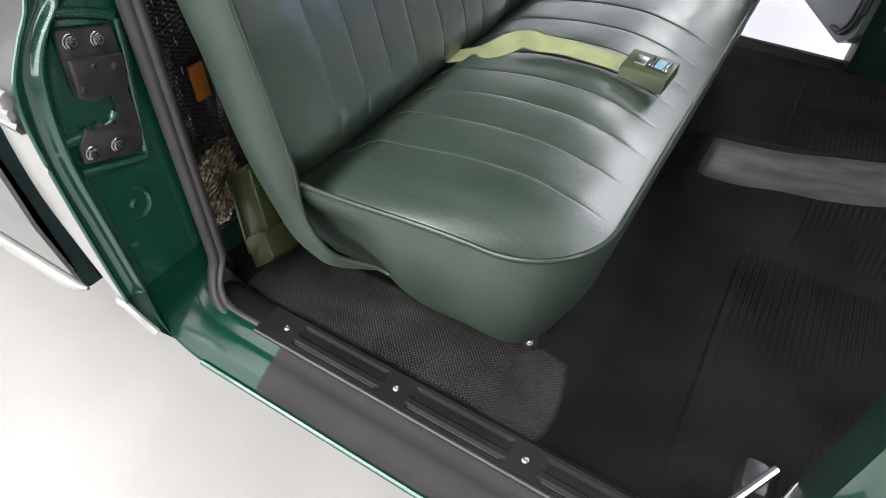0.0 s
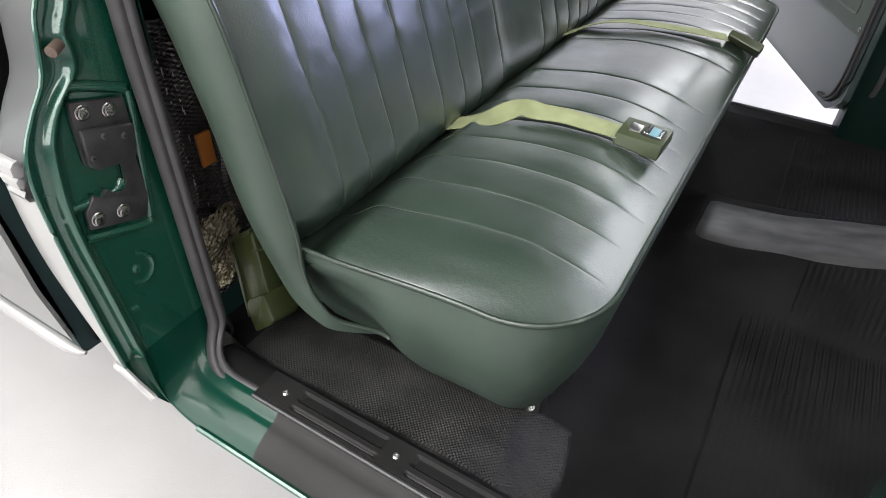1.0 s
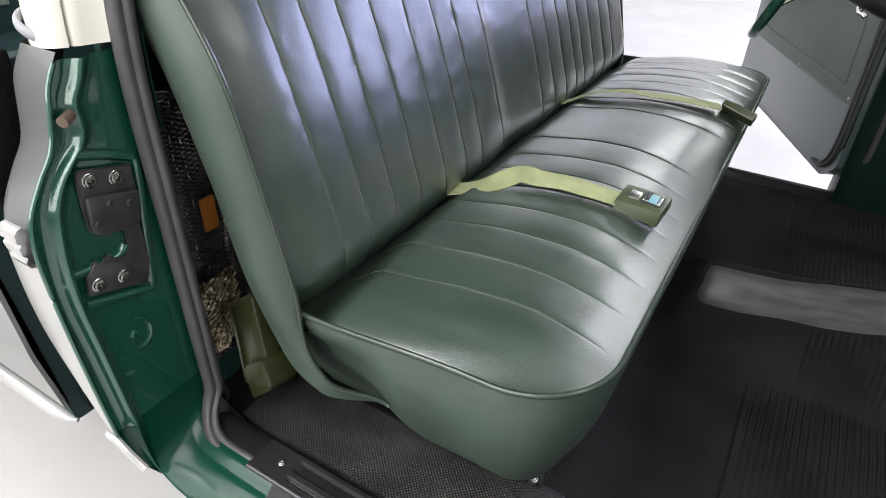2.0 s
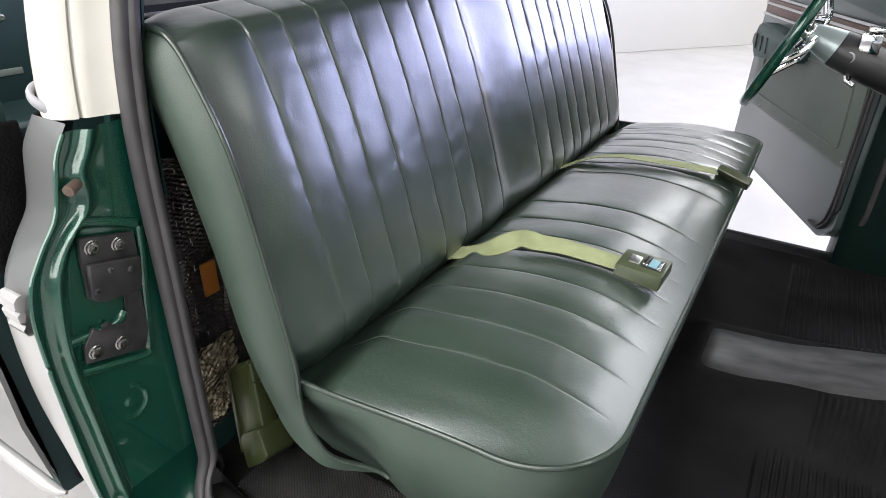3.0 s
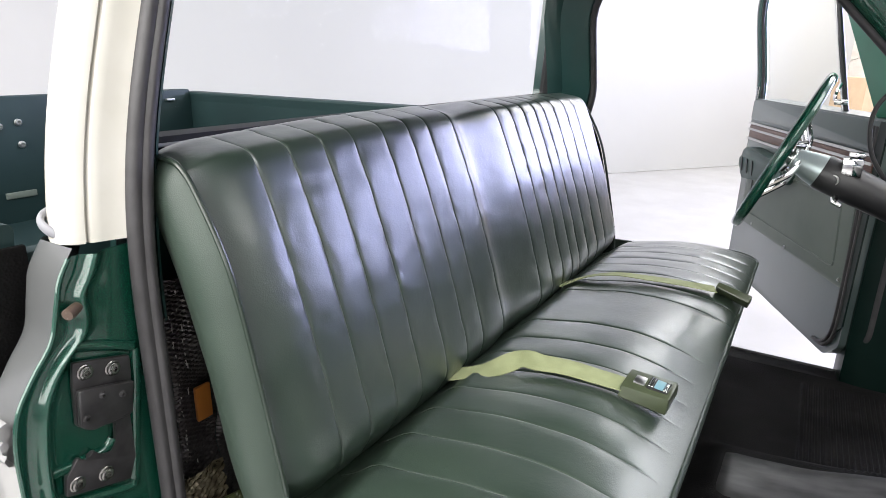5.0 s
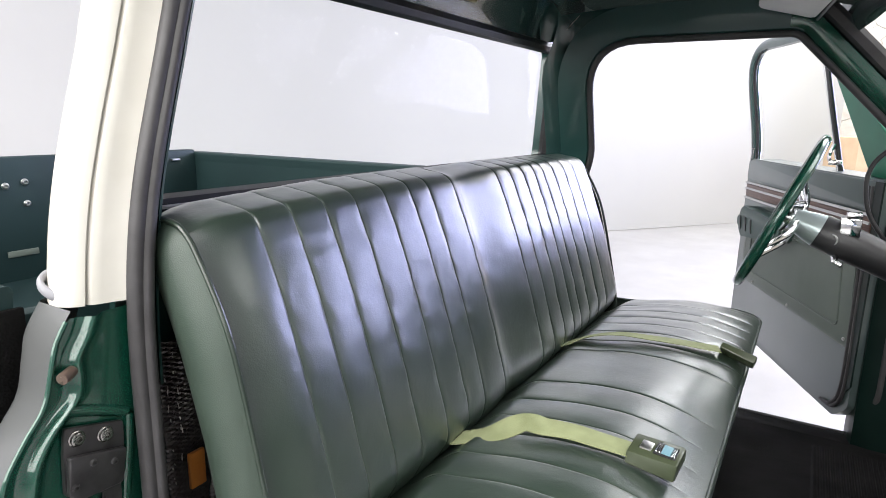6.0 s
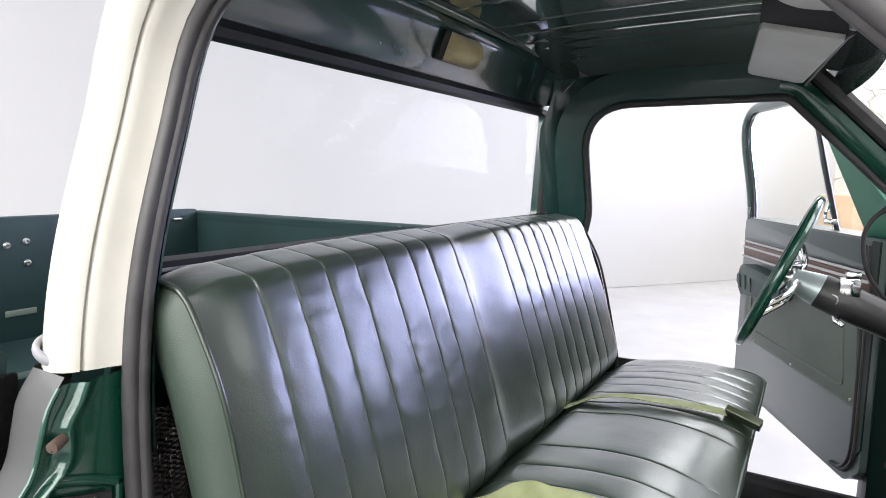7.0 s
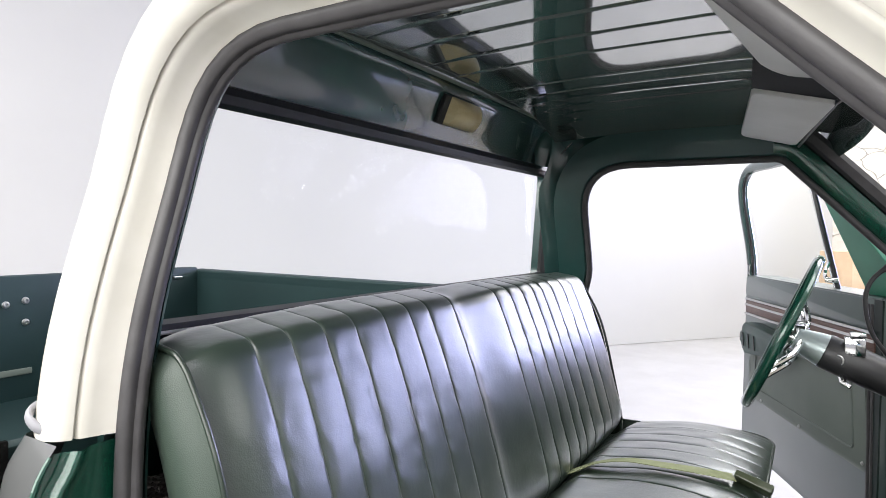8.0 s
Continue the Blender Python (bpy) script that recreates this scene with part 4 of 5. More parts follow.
def cushion(u, v):
    y = SEATCOLS[round(v * (len(SEATCOLS) - 1))]
    xf = front_x(y)
    x = -0.62 + (xf + 0.62) * (1 - (1 - u) ** 1.35)
    side_d = 0.760 - abs(y)
    front_d = max(0.0, xf - x)
    d = min(1.0, side_d / (0.10 if y < 0 else 0.12))
    e = min(1.0, front_d / (0.15 + 0.03 * smooth((y + 0.5) / 0.3)))
    arc_d, arc_e = math.sqrt(max(0.0, 1 - (1 - d) ** 2)), math.sqrt(max(0.0, 1 - (1 - e) ** 2))
    soft_d, soft_e = math.sin(d * math.pi / 2), math.sin(e * math.pi / 2)
    far = smooth((y + 0.10) / 0.30)
    rise = (soft_d + (arc_d - soft_d) * (0.28 if y < 0 else 1.0)) * (soft_e + (arc_e - soft_e) * (0.1 + 0.9 * far))
    z = edge_z(x) + 0.034 * rise * (1 - 0.60 * smooth((-0.335 - x) / 0.24)) + crown(y) * rise
    z += 0.008 * (smooth((x + 0.43) / 0.20) - 0.6) * rise * smooth((-0.58 - y) / 0.06)
    z -= 0.5 * (edge_z(x) - 0.774) * rise
    z -= 0.048 * smooth((-0.490 - x) / 0.095)
    fade = smooth(rise * 1.6 - 0.25) * smooth((x + 0.54) / 0.05)
    z += fade * (0.0010 * pillow(y, SEATSEAMS) - (0.0013 + 0.0018 * smooth((y + 0.25) / 0.2) - 0.0018 * smooth((y - 0.2) / 0.2)) * groove(y, SEATSEAMS, 0.0016 + 0.002 * smooth((y - 0.2) / 0.2)))
    z += fade * (0.0012 + 0.0016 * smooth((y - 0.2) / 0.3)) * noise.noise(Vector((x * 10, y * 30, 2))) + 0.003 * fade * noise.noise(Vector((x * 5, y * 5, 8)))
    return (x, y, z)


g = bmesh.new()
sheet(g, 60, len(SEATCOLS) - 1, cushion)
part("cushion_cover", g, VINYL, seat, "pleated dark green vinyl seat cushion")


def stitches(bm, line):
    """Short thread stitches along points."""
    for a, b in zip(line[::2], line[1::2]):
        t = (b - a).normalized()
        s = t.cross(Vector((0.5, 0, 0.8))).normalized() * 0.0005
        n = t.cross(s).normalized() * 0.0005
        vs = [bm.verts.new(p + q) for p in (a, b) for q in (s, n, -s, -n)]
        for i in range(4):
            bm.faces.new((vs[i], vs[(i + 1) % 4], vs[4 + (i + 1) % 4], vs[4 + i]))


for s in BACKSEAMS:
    cv = BACKCOLS.index(round(s, 4)) / (len(BACKCOLS) - 1)
    line = curve([back_front(k / 120, cv) for k in range(10, 100, 4)], 190)
    part("backrest_stitching", made(stitches, [p + Vector((0.0006, 0, 0.0003)) for p in line]), STITCH, seat, "pale green seam stitching", smooth=False)
for s in SEATSEAMS:
    cv = SEATCOLS.index(round(s, 4)) / (len(SEATCOLS) - 1)
    line = curve([cushion(k / 60, cv) for k in range(4, 46, 3)], 150)
    part("cushion_stitching", made(stitches, [p + Vector((0, 0, 0.0005)) for p in line]), STITCH, seat, "pale green seam stitching", smooth=False)


def edge_line(n, r):
    out = []
    for k in range(n + 1):
        out.append(Vector((-0.60 + (-0.128 - r + 0.60) * k / n, -0.760, 0)))
    for k in range(1, n + 1):
        q = math.pi / 2 * k / n
        out.append(Vector((-0.128 - r + r * math.sin(q), -0.760 + r - r * math.cos(q), 0)))
    return out


def whole_edge(n):
    """Round the cushion from its near back corner to its far back corner."""
    out, m = edge_line(n, CR[-1]), [Vector((p.x, -p.y, 0)) for p in edge_line(n, CR[1])[::-1]]
    a, b = out[-1].y, m[0].y
    for k in range(1, 2 * n):
        out.append(Vector((-0.128, a + (b - a) * k / (2 * n), 0)))
    return out + m


EDGE = [Vector((p.x, p.y, edge_z(p.x))) for p in whole_edge(40)]


def skirt(u, v):
    k = round(u * (len(EDGE) - 1))
    p = EDGE[k]
    t = (EDGE[min(len(EDGE) - 1, k + 1)] - EDGE[max(0, k - 1)]).normalized()
    nrm = Vector((t.y, -t.x, 0)).normalized()
    out = (0.010 - 0.008 * smooth((p.x + 0.20) / 0.06)) * math.sin(v * math.pi) - 0.075 * v ** 1.8
    out -= 0.026 * smooth((-0.38 - p.x) / 0.12) * smooth((v - 0.05) / 0.3)
    out += 0.008 * noise.noise(Vector((p.x * 7, p.y * 7, v * 3))) * v + 0.0045 * v * noise.noise(Vector((p.x * 5 + 3, p.y * 5, v * 9)))
    z = p.z - (p.z - 0.520) * v
    return p + nrm * out + Vector((0, 0, z - p.z))


g = bmesh.new()
sheet(g, len(EDGE) - 1, 16, skirt)
part("cushion_skirt", g, SKIRT, seat, "plain green vinyl cushion side")
g = bmesh.new()
tube(g, [p + Vector((0, 0, 0.002)) + 0.003 * Vector((0, math.copysign(1, p.y), 0)) for p in EDGE], 0.0038, 10)
part("cushion_piping", g, PIPING, seat, "raised vinyl piping")
for side in (-1, 1):
    part("seat_track", made(box, (-0.55, side * 0.62 - 0.02, 0.45), (-0.20, side * 0.62 + 0.02, 0.52), 0.004), BLACK, seat, "black steel seat track")
bolt("seat_bolt", (-0.217, -0.640, 0.487), (0.3, -0.4, 0.9), 0.009, 0.014, STEEL, seat)


# ---------------------------------------------------------------- lap belts
def lap_belt(label, pts, wide, buckle_at, turn, tip, thin=1.0):
    """Webbing through points (x, y, z, tilt) with a push-button buckle at its end."""
    belt = thing("lap_belt", label, "seat belt", "lap belts")
    line = curve([p[:3] for p in pts], 40)
    tilts = curve([(i, p[3], 0) for i, p in enumerate(pts)], 40)
    g = bmesh.new()
    rows = []
    for k, p in enumerate(line):
        t = (line[min(40, k + 1)] - line[max(0, k - 1)]).normalized()
        s = t.cross(Vector((0, 0, 1))).normalized()
        w = s.cross(t)
        a = tilts[k].y
        s2 = s * math.cos(a) + w * math.sin(a)
        n2 = t.cross(s2)
        rows.append([g.verts.new(p + s2 * (wide * q) + n2 * h) for q, h in ((-0.5, 0.0008), (-0.25, 0.0011), (0, 0.0012), (0.25, 0.0011), (0.5, 0.0008), (0.5, -0.0008), (0, -0.001), (-0.5, -0.0008))])
    for a, b in zip(rows, rows[1:]):
        for i in range(8):
            g.faces.new((a[i], a[(i + 1) % 8], b[(i + 1) % 8], b[i]))
    g.faces.new(rows[0])
    g.faces.new(rows[-1][::-1])
    part("webbing", g, WEBBING, belt, "woven olive green webbing")
    m = Matrix.Translation(buckle_at) @ Euler((radians(tip[0]), radians(tip[1]), radians(turn))).to_matrix().to_4x4() @ Matrix.Diagonal((1, thin, thin, 1))
    g = bmesh.new()
    box(g, (-0.039, -0.031, 0.0), (0.038, 0.031, 0.028), 0.004)
    for v in g.verts:
        if v.co.z > 0.015 and v.co.x < -0.02:
            v.co.z -= 0.006
        if v.co.z > 0.015:
            v.co.y *= 0.84
    bmesh.ops.transform(g, matrix=m, verts=g.verts)
    body = part("buckle", g, BUCKLE, belt, "olive painted metal buckle")
    part("button_frame", made(box, (-0.002, -0.014, 0.0255), (0.031, 0.014, 0.0286), 0.001, m), BLACK, body, "dark button recess")
    for a in (0.0005, 0.0055, 0.0235, 0.0275):
        part("button_rib", made(box, (a, -0.012, 0.0275), (a + 0.0025, 0.012, 0.0312), 0.0008, m, 1), CHROME, body, "bright button rib")
    part("release_button", made(box, (0.009, -0.011, 0.0275), (0.0225, 0.011, 0.0305), 0.001, m), BUTTON, body, "pale blue release button")
    part("buckle_tongue", made(box, (-0.024, -0.010, 0.0215), (-0.006, 0.010, 0.0262), 0.001, m), STEEL, body, "bright steel tongue slot")
    return belt


lap_belt("olive lap belt lying folded across the seat cushion", [(-0.597, -0.366, 0.773, 0.0), (-0.539, -0.355, 0.786, -0.05), (-0.478, -0.346, 0.809, -0.10), (-0.424, -0.323, 0.835, -0.32), (-0.39, -0.324, 0.838, -0.20), (-0.341, -0.32, 0.841, -0.10), (-0.292, -0.322, 0.841, -0.05), (-0.242, -0.322, 0.840, 0.0)], 0.046, (-0.207, -0.318, 0.829), -4, (9, 5))
lap_belt("olive lap belt with its buckle hanging over the cushion front", [(-0.597, 0.156, 0.775, 0.05), (-0.537, 0.173, 0.794, 0.15), (-0.476, 0.19, 0.824, 0.22), (-0.408, 0.204, 0.84, 0.12), (-0.331, 0.204, 0.845, 0.08), (-0.253, 0.216, 0.844, 0.05), (-0.186, 0.237, 0.837, 0.0)], 0.044, (-0.15, 0.242, 0.822), -8, (-38, 16), 0.72)

# ---------------------------------------------------------------- steering wheel and column
wheel = thing("steering_wheel", "dark green steering wheel with chrome spokes on black column", "steering wheel")
C = Vector((-0.108, 0.41, 1.141))
AX = Vector((-0.925, 0.0, 0.380)).normalized()
A1 = Vector((0, 1, 0))
A2 = AX.cross(A1)
g = bmesh.new()
rw = 0.188
sheet(g, 64, 12, lambda u, v: C + (A1 * math.cos(2 * math.pi * u) + A2 * math.sin(2 * math.pi * u)) * (rw + 0.009 * math.cos(2 * math.pi * v)) + AX * 0.0115 * math.sin(2 * math.pi * v), True)
bmesh.ops.remove_doubles(g, verts=g.verts, dist=1e-6)
part("rim", g, PAINT, wheel, "glossy dark green rim")
H0 = C - AX * 0.055
SP = A1 * math.cos(radians(336)) + A2 * math.sin(radians(336))
SQ = AX.cross(SP)
for s in (-1, 1):
    for off in (-0.012, 0.012):
        g = bmesh.new()
        tube(g, curve([H0 + SP * s * 0.030 + SQ * off + AX * 0.012, H0 + SP * s * 0.075 + SQ * off + AX * 0.016, H0 + SP * s * 0.10 + SQ * off + AX * 0.022, C + SP * s * 0.19 + SQ * off * 1.1], 14), 0.0062, 8)
        part("spoke", g, CHROME, wheel, "chrome spoke")
    part("spoke_bracket", made(box, (-0.016, -0.022, -0.004), (0.016, 0.022, 0.006), 0.003, Matrix.Translation(H0 + SP * s * 0.036 + AX * 0.014) @ AX.to_track_quat("Z", "Y").to_matrix().to_4x4()), CHROME, wheel, "chrome spoke bracket")
g = bmesh.new()
tube(g, [H0 + AX * 0.024, H0 + AX * 0.030, H0 + AX * 0.042, H0 + AX * 0.046], [0.020, 0.021, 0.016, 0.010], 16)
part("horn_cap", g, CHROME, wheel, "chrome horn cap")
for s in (-1, 1):
    for off in (-0.010, 0.010):
        g = bmesh.new()
        tube(g, [H0 + SP * off + SQ * s * 0.010 + AX * 0.030, H0 + SP * off + SQ * s * 0.036 + AX * 0.034, H0 + SP * off * 1.5 + SQ * s * 0.044 + AX * 0.020], 0.005, 8)
        part("hub_bar", g, CHROME, wheel, "short chrome hub bar")
g = bmesh.new()
tube(g, [H0 + AX * 0.028, H0 + AX * 0.024, H0 + AX * 0.01, H0 - AX * 0.015, H0 - AX * 0.037], [0.016, 0.025, 0.029, 0.035, 0.039], 24)
part("hub", g, HUBGREY, wheel, "blue-grey hub")
g = bmesh.new()
tube(g, [H0 - AX * 0.035, H0 - AX * 0.039, H0 - AX * 0.12, H0 - AX * 0.16, H0 - AX * 0.30, H0 - AX * 0.36], [0.039, 0.041, 0.041, 0.039, 0.038, 0.037], 24)
part("column", g, BLACK, wheel, "black steering column")
B0 = H0 - AX * 0.10 + Vector((0, -0.018, 0.044))
part("ignition_block", made(box, (-0.022, -0.018, -0.022), (0.018, 0.016, 0.018), 0.003, Matrix.Translation(B0)), CHROME, wheel, "chrome ignition block")
part("ignition_tab", made(box, (-0.012, -0.020, 0.020), (0.018, 0.020, 0.030), 0.003, Matrix.Translation(B0)), CHROME, wheel)
g = bmesh.new()
tube(g, [H0 - AX * 0.075 + Vector((0, -0.03, -0.036)), H0 - AX * 0.075 + Vector((0, -0.045, -0.044)), H0 - AX * 0.09 + Vector((0, -0.052, -0.046))], [0.008, 0.007, 0.005], 8)
part("turn_signal_stalk", g, CHROME, wheel, "chrome stalk stub")

g = bmesh.new()
tube(g, [H0 - AX * 0.062 + Vector((0.012 * math.cos(q), -0.0465, -0.002 + 0.012 * math.sin(q))) for q in (radians(-50 + 14 * k) for k in range(11))], [0.0006 + 0.0016 * math.sin(math.pi * k / 10) for k in range(11)], 6, up=(0, 1, 0))
part("crescent_mark", g, STEEL, wheel, "small bright crescent on the column")

# dashboard, at the edge of view
dash = thing("dashboard", "black padded dashboard with instrument hood", "dashboard")
prof = curve([(0.36, 1.115), (0.26, 1.135), (0.185, 1.13), (0.165, 1.10), (0.168, 1.05), (0.17, 1.0), (0.19, 0.90), (0.26, 0.86)], 24)
g = bmesh.new()
sheet(g, 24, 20, lambda u, v: (prof[round(u * 24)].x, -0.76 + 1.52 * v, prof[round(u * 24)].y))
part("dash_pad", g, BLACK, dash)
g = bmesh.new()
tube(g, curve([(0.14, 0.585, 1.315), (0.095, 0.585, 1.287), (0.068, 0.585, 1.25), (0.062, 0.585, 1.20), (0.078, 0.585, 1.131), (0.125, 0.585, 1.06)], 20), [0.018 - 0.0125 * smooth(k / 4) for k in range(21)], 10, up=(0, 1, 0))
part("hood_edge", g, BLACK, dash, "black curved hood edge")

# ---------------------------------------------------------------- far door, standing open
door = thing("truck_door", "grey-green truck door standing wide open with vent window", "door")
DM = Matrix(((-0.4226, 0.9063, 0, 0.050), (0.9063, 0.4226, 0, 0.954), (0, 0, 1, 0), (0, 0, 0, 1)))


def ond(a, z, d):
    """A point of the door: a from its hinge edge, z up, d out from the inner face."""
    lean = 0.05 * smooth((z - 1.2) / 0.4)
    return DM @ Vector((a, d - lean, z))


part("door_shell", made(slab, rounded([(-0.16, 1.20, 0.01), (-0.16, 0.53, 0.04), (-0.09, 0.475, 0.05), (0.815, 0.475, 0.07), (0.80, 1.20, 0.02)], 8), ond, 0.0, 0.11, 0.012), DOORPAINT, door, "grey-green painted inner door shell")
part("door_skin", made(slab, rounded([(-0.17, 1.195, 0.01), (-0.17, 0.56, 0.03), (-0.06, 0.45, 0.05), (0.83, 0.45, 0.07), (0.815, 1.195, 0.02)], 8), ond, 0.112, 0.15, 0.01), PAINT, door, "green outer door skin")
part("trim_card", made(slab, rounded([(-0.095, 0.985, 0.02), (-0.125, 0.703, 0.02), (0.73, 0.703, 0.02), (0.73, 0.985, 0.02)], 5), ond, -0.008, -0.001, 0.002), TRIMCARD, door, "grey-olive trim card")
g = bmesh.new()
tube(g, [ond(a, b, -0.009) for a, b in rounded([(-0.03, 0.95, 0.02), (-0.055, 0.75, 0.02), (0.66, 0.75, 0.02), (0.66, 0.95, 0.02)], 5)], 0.003, 6, True, up=(0, 0, 1))
part("card_bead", g, TRIMCARD, door)
part("upper_pad", made(slab, rounded([(-0.15, 1.195, 0.01), (-0.15, 1.115, 0.01), (0.795, 1.115, 0.01), (0.79, 1.195, 0.01)], 4), ond, -0.005, -0.001, 0.002), DOORPAINT, door)
part("wood_stripe", made(slab, rounded([(-0.14, 1.095, 0.004), (-0.14, 1.045, 0.004), (0.775, 1.045, 0.004), (0.775, 1.095, 0.004)], 3), ond, -0.010, -0.001, 0.002), WOOD, door, "wood grain trim stripe")
for zz in (1.040, 1.078, 1.102):
    part("bright_line", made(slab, [(-0.14, zz - 0.004), (-0.14, zz + 0.004), (0.78, zz + 0.004), (0.78, zz - 0.004)], ond, -0.014, -0.0105), STEEL, door, "thin bright trim line", smooth=False)
arm = part("armrest", made(slab, rounded([(0.30, 1.00, 0.03), (0.30, 0.93, 0.03), (0.58, 0.90, 0.03), (0.70, 0.89, 0.045), (0.70, 1.02, 0.05)], 6), ond, -0.060, -0.002, 0.018), ARMGREEN, door, "grey-green padded armrest")
for k in range(3):
    a = 0.672 - 0.055 * k
    part("slot", made(slab, rounded([(a, 0.975, 0.004), (a - 0.012, 0.92, 0.004), (a - 0.02, 0.92, 0.004), (a - 0.008, 0.975, 0.004)], 3), ond, -0.0625, -0.059), BLACK, arm, smooth=False)
for a, z in ((-0.10, 0.725), (0.28, 0.712), (0.60, 0.712)):
    bolt("card_screw", ond(a, z, -0.008), (-0.9063, -0.4226, 0), 0.006, 0.004, STEEL, door)
# window frame
fr = [(0.81, 1.17), (0.812, 1.36), (0.812, 1.52), (0.802, 1.585), (0.765, 1.628), (0.70, 1.645), (0.55, 1.645), (0.36, 1.64), (0.22, 1.60)]
g = bmesh.new()
tube(g, [ond(p.x, p.y, 0.025) for p in curve(fr, 40)], 0.022, 10, flat=0.9, up=(-0.9, -0.42, 0))
part("window_frame", g, DARKPAINT, door, "dark green window frame")
g = bmesh.new()
tube(g, [ond(p.x - 0.024, p.y - 0.008, 0.02) for p in curve(fr[:8], 36)], 0.006, 8)
part("glass_run", g, BLACK, door, "black glass channel")
part("front_frame", made(slab, [(0.25, 1.605), (0.27, 1.625), (-0.03, 1.20), (-0.26, 1.20)], ond, 0.03, 0.15, 0.004), LITGREEN, door, "green slanted front frame")
g = bmesh.new()
tube(g, [ond(0.295, 1.60, 0.05), ond(0.175, 1.19, 0.05)], 0.009, 8)
part("vent_post", g, CHROME, door, "bright vent window post")
g = bmesh.new()
tube(g, [ond(0.276, 1.60, 0.045), ond(0.156, 1.19, 0.045)], 0.008, 8)
part("vent_seal", g, BLACK, door)
part("vent_latch", made(box, (-0.025, -0.012, -0.008), (0.012, 0.012, 0.008), 0.003, Matrix.Translation(ond(0.138, 1.228, 0.02))), CHROME, door, "chrome vent window latch")
g = bmesh.new()
tube(g, curve([ond(0.182, 1.285, 0.03), ond(0.184, 1.245, 0.015), ond(0.156, 1.225, 0.01)], 8), 0.006, 8)
part("latch_lever", g, CHROME, door)
g = bmesh.new()
tube(g, [ond(0.775, 1.19, -0.002), ond(0.775, 1.235, -0.002), ond(0.775, 1.245, -0.002)], [0.004, 0.005, 0.007], 10)
part("lock_knob", g, CHROME, door, "chrome lock knob")
pane = part("door_glass", made(slab, [(0.275, 1.60), (0.16, 1.2), (0.80, 1.2), (0.80, 1.60)], ond, 0.030, 0.034), GLASS, door, "clear door glass", smooth=False)
pane.visible_shadow = False
part("hinge_edge", made(slab, [(-0.128, 0.56), (-0.128, 1.195), (-0.166, 1.195), (-0.166, 0.60)], ond, -0.006, -0.001), SHADEDGREEN, door, "dark green door hinge edge", smooth=False)
for off in (0.0, 0.018):
    g = bmesh.new()
    tube(g, curve([ond(-0.020 - off, 0.497, -0.004), ond(-0.080 - off, 0.512, -0.005), ond(-0.120 - off, 0.585, -0.005), ond(-0.118 - off, 0.80, -0.004), ond(-0.112 - off, 1.0, -0.004), ond(-0.10 - off, 1.18, -0.004)], 40), 0.0062, 10, up=(-0.9, -0.42, 0))
    part("door_seal", g, RUBBER, door, "black door edge seal")

# ---------------------------------------------------------------- visors, dome lamp
for side, lb in ((1, "grey-green driver sun visor folded up under the roof"), (-1, "grey-green passenger sun visor folded up under the roof")):
    vis = thing("sun_visor", lb, "sun visor", "sun visors")
    pts = [(-0.158, 0.08, 0.045), (-0.226, 0.60, 0.06), (-0.10, 0.61, 0.04), (-0.022, 0.08, 0.012)] if side > 0 else [(-0.122, 0.125, 0.055), (-0.19, 0.60, 0.06), (-0.05, 0.61, 0.04), (0.004, 0.108, 0.012)]
    part("visor_board", made(slab, rounded(pts, 6), lambda a, b, d, side=side: (a, side * b, 1.652 - 0.042 * smooth((a + 0.20) / 0.17) - (0.020 * ((b - 0.08) / 0.53) ** 2 if side > 0 else 0) + d), -0.007, 0.007, 0.004), VISOR, vis)
    if side > 0:
        part("shade_panel", made(slab, rounded([(-0.139, -0.167, 0.006), (-0.159, 0.074, 0.006), (-0.020, 0.074, 0.006), (-0.028, -0.11, 0.006)], 3), lambda a, b, d: (a, b, 1.655 - 0.042 * smooth((a + 0.20) / 0.17) + d), -0.003, 0.003, 0.001), SHADE, vis, "dark panel between the two visors")
    g = bmesh.new()
    tube(g, [(-0.012, side * 0.07, 1.610), (-0.022, side * 0.09, 1.606), (-0.09, side * 0.62, 1.600)], 0.003, 8)
    part("visor_rod", g, BLACK, vis, "thin dark visor rod")
    bolt("visor_clip", (-0.012, side * 0.055, 1.622), (-0.3, 0, -1), 0.009, 0.010, STEEL, vis)
lamp = thing("dome_lamp", "yellowed plastic dome lamp on the rear header, unlit", "dome lamp")
LM = Matrix.Translation((-0.806, 0.095, 1.655)) @ Euler((0, radians(113), 0)).to_matrix().to_4x4()
part("base", made(box, (-0.036, -0.092, -0.012), (0.036, 0.066, 0.004), 0.006, LM), BLACK, lamp, "dark lamp base")
g = bmesh.new()
sheet(g, 12, 16, lambda u, v: LM @ Vector((-0.034 + 0.068 * u, -0.070 + 0.144 * v, 0.004 + 0.034 * math.sin(u * math.pi) ** 0.5 * math.sin(v * math.pi) ** 0.3)))
part("lens", g, LENS, lamp, "yellowed ribbed lens")

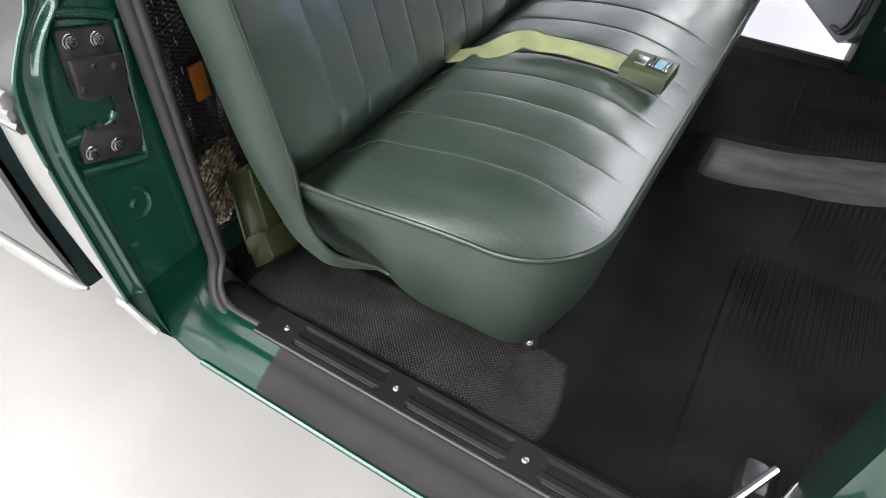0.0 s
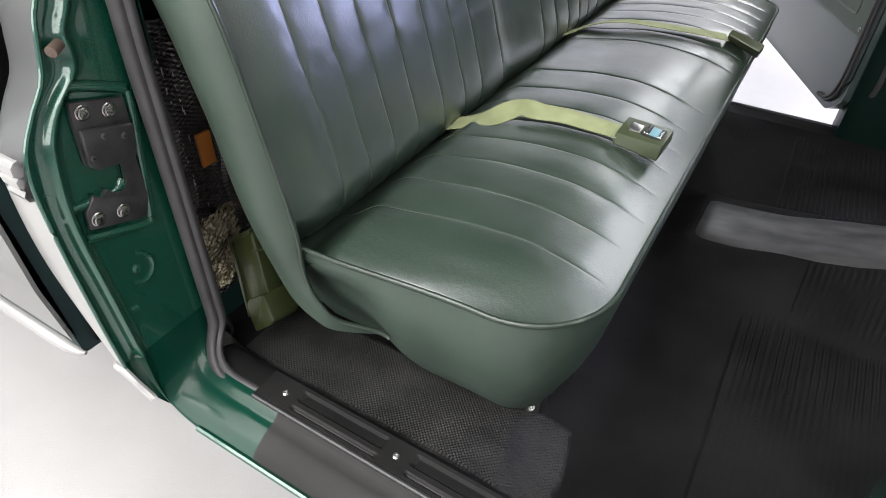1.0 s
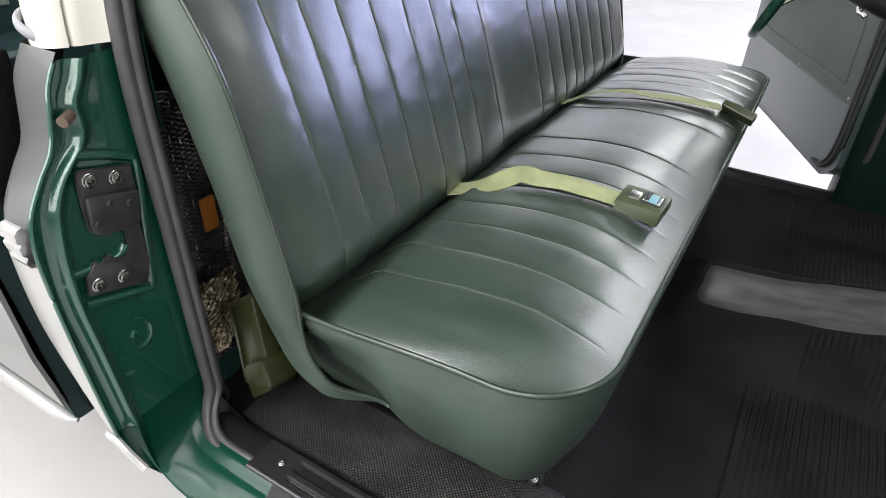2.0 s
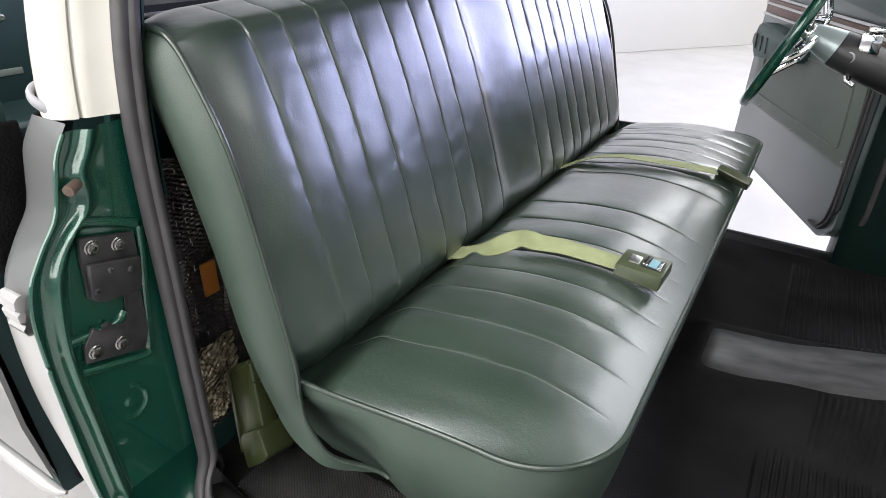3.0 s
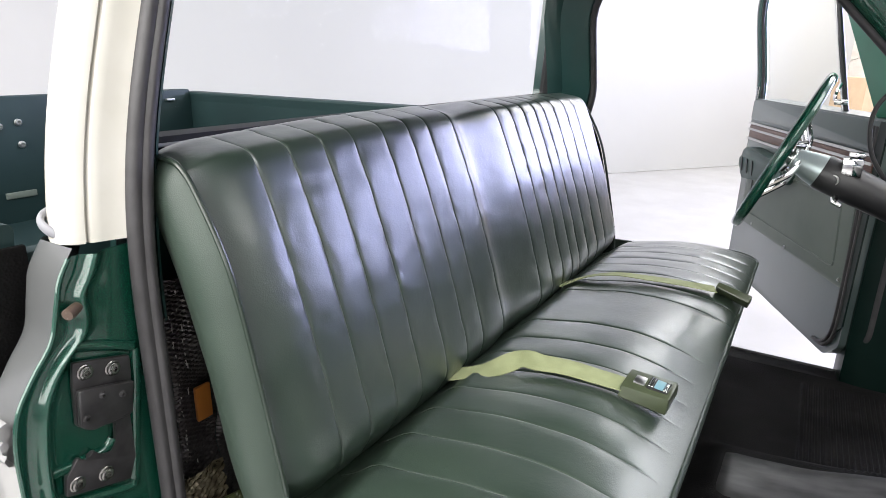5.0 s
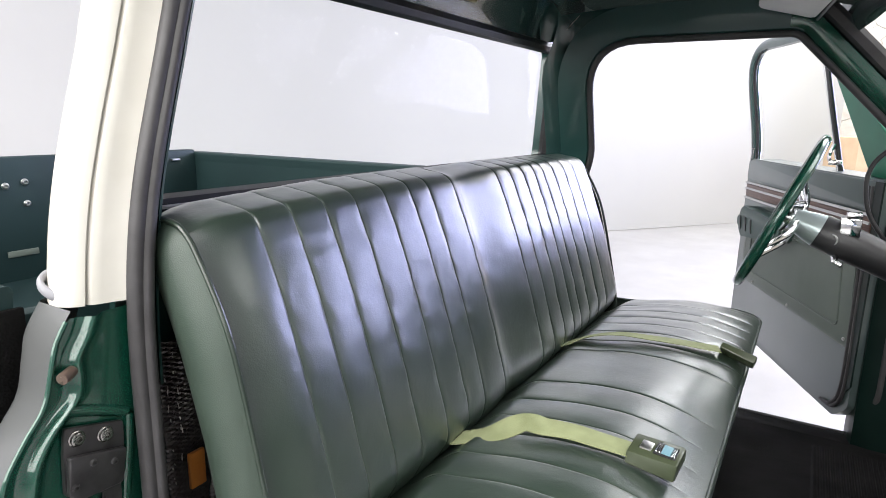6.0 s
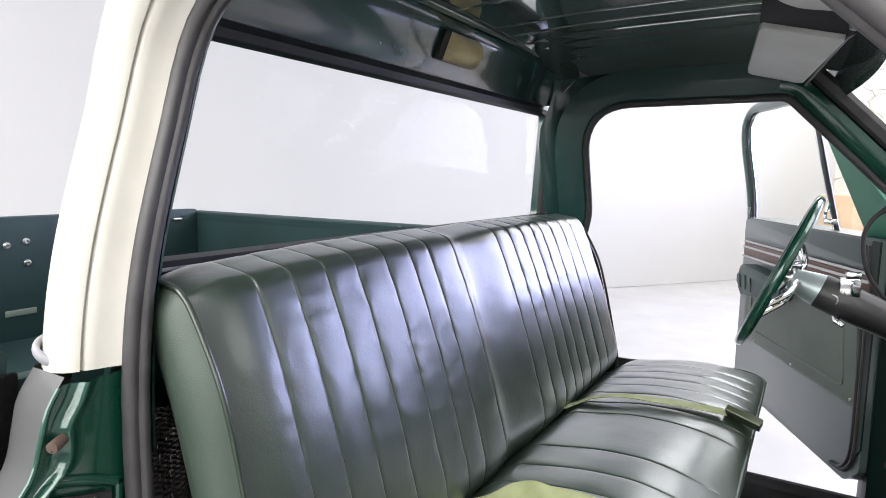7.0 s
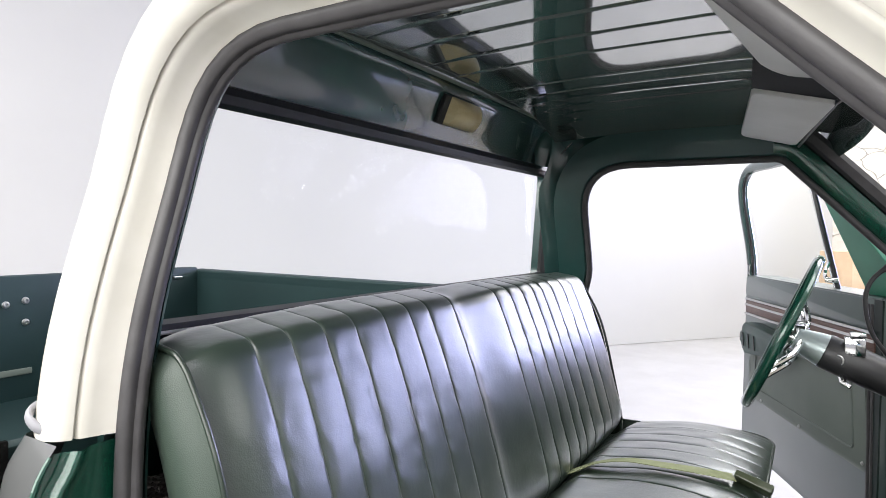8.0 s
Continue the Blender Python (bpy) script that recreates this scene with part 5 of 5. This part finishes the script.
# ---------------------------------------------------------------- cargo bed behind the cab
bed = thing("cargo_bed", "dark green pickup cargo bed with raised tailgate", "cargo bed")
for side in (-1, 1):
    part("bed_side", made(slab, rounded([(0.90, 0.57, 0.01), (0.90, 1.10, 0.01), (0.895, 1.145, 0.01), (0.985, 1.145, 0.015), (1.00, 1.10, 0.03), (0.998, 0.92, 0.1), (0.995, 0.74, 0.1), (0.978, 0.57, 0.01)], 5), lambda a, b, d, side=side: (d, side * a, b), -2.94, -0.842), BEDPAINT, bed, "green bed side panel")
    low = rounded([(1.001, 0.93, 0.002), (1.003, 0.86, 0.1), (1.000, 0.72, 0.1), (0.984, 0.575, 0.002)], 6)
    part("white_lower_side", made(slab, low + [p + Vector((-0.006, 0.002)) for p in low[::-1]], lambda a, b, d, side=side: (d, side * a, b), -2.88, -0.838), SHADEDWHITE, bed, "white lower bed panel with shade in its grey")
    for yy, zz in ((0.984, 0.572), (1.002, 0.93)):
        g = bmesh.new()
        tube(g, [(-2.88, side * yy, zz), (-0.88, side * yy, zz), (-0.85, side * (yy - 0.002), zz), (-0.839, side * (yy - 0.006), zz)], [0.012, 0.012, 0.008, 0.003], 12)
        part("side_moulding", g, WHITEPAINT, bed, "white body side moulding")
# added black strips that paint the shade between cab and bed
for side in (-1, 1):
    part("gap_shade", made(box, (-0.838, side * 0.925 - 0.035, 0.585), (-0.830, side * 0.925 + 0.035, 1.12), 0.004), MAT, bed, "black strip added for the shade in the gap behind the cab")
part("front_panel", made(box, (-0.93, -0.90, 0.62), (-0.90, 0.90, 1.09), 0.006), BEDPAINT, bed)
part("bed_floor", made(box, (-2.88, -0.90, 0.60), (-0.90, 0.90, 0.64), 0.004), BEDPAINT, bed)
gate = part("tailgate", made(box, (-2.94, -0.90, 0.62), (-2.88, 0.90, 1.158), 0.008), BEDPAINT, bed, "green tailgate")
for y, z in ((-0.016, 1.040), (0.058, 1.052), (0.058, 0.961)):
    bolt("gate_bolt", (-2.88, y, z), (1, 0, 0), 0.015, 0.012, STEEL, gate)
part("gate_slot", made(box, (-2.882, -0.040, 0.742), (-2.872, 0.080, 0.768), 0.003), TRIMCARD, gate, "grey-green pressed slot")
part("gate_latch", made(box, (-2.882, 0.752, 1.104), (-2.866, 0.800, 1.116), 0.003), STEEL, gate, "bright tailgate latch tab")
box1 = thing("cardboard_box", "tan cardboard box standing against the stone wall", "box")
part("carton", made(box, (6.2, 4.2, 0.0), (6.9, 4.62, 1.2), 0.01, Matrix(((U.x, N.x, 0, 0), (U.y, N.y, 0, 0), (0, 0, 1, 0), (0, 0, 0, 1)))), CARD, box1)
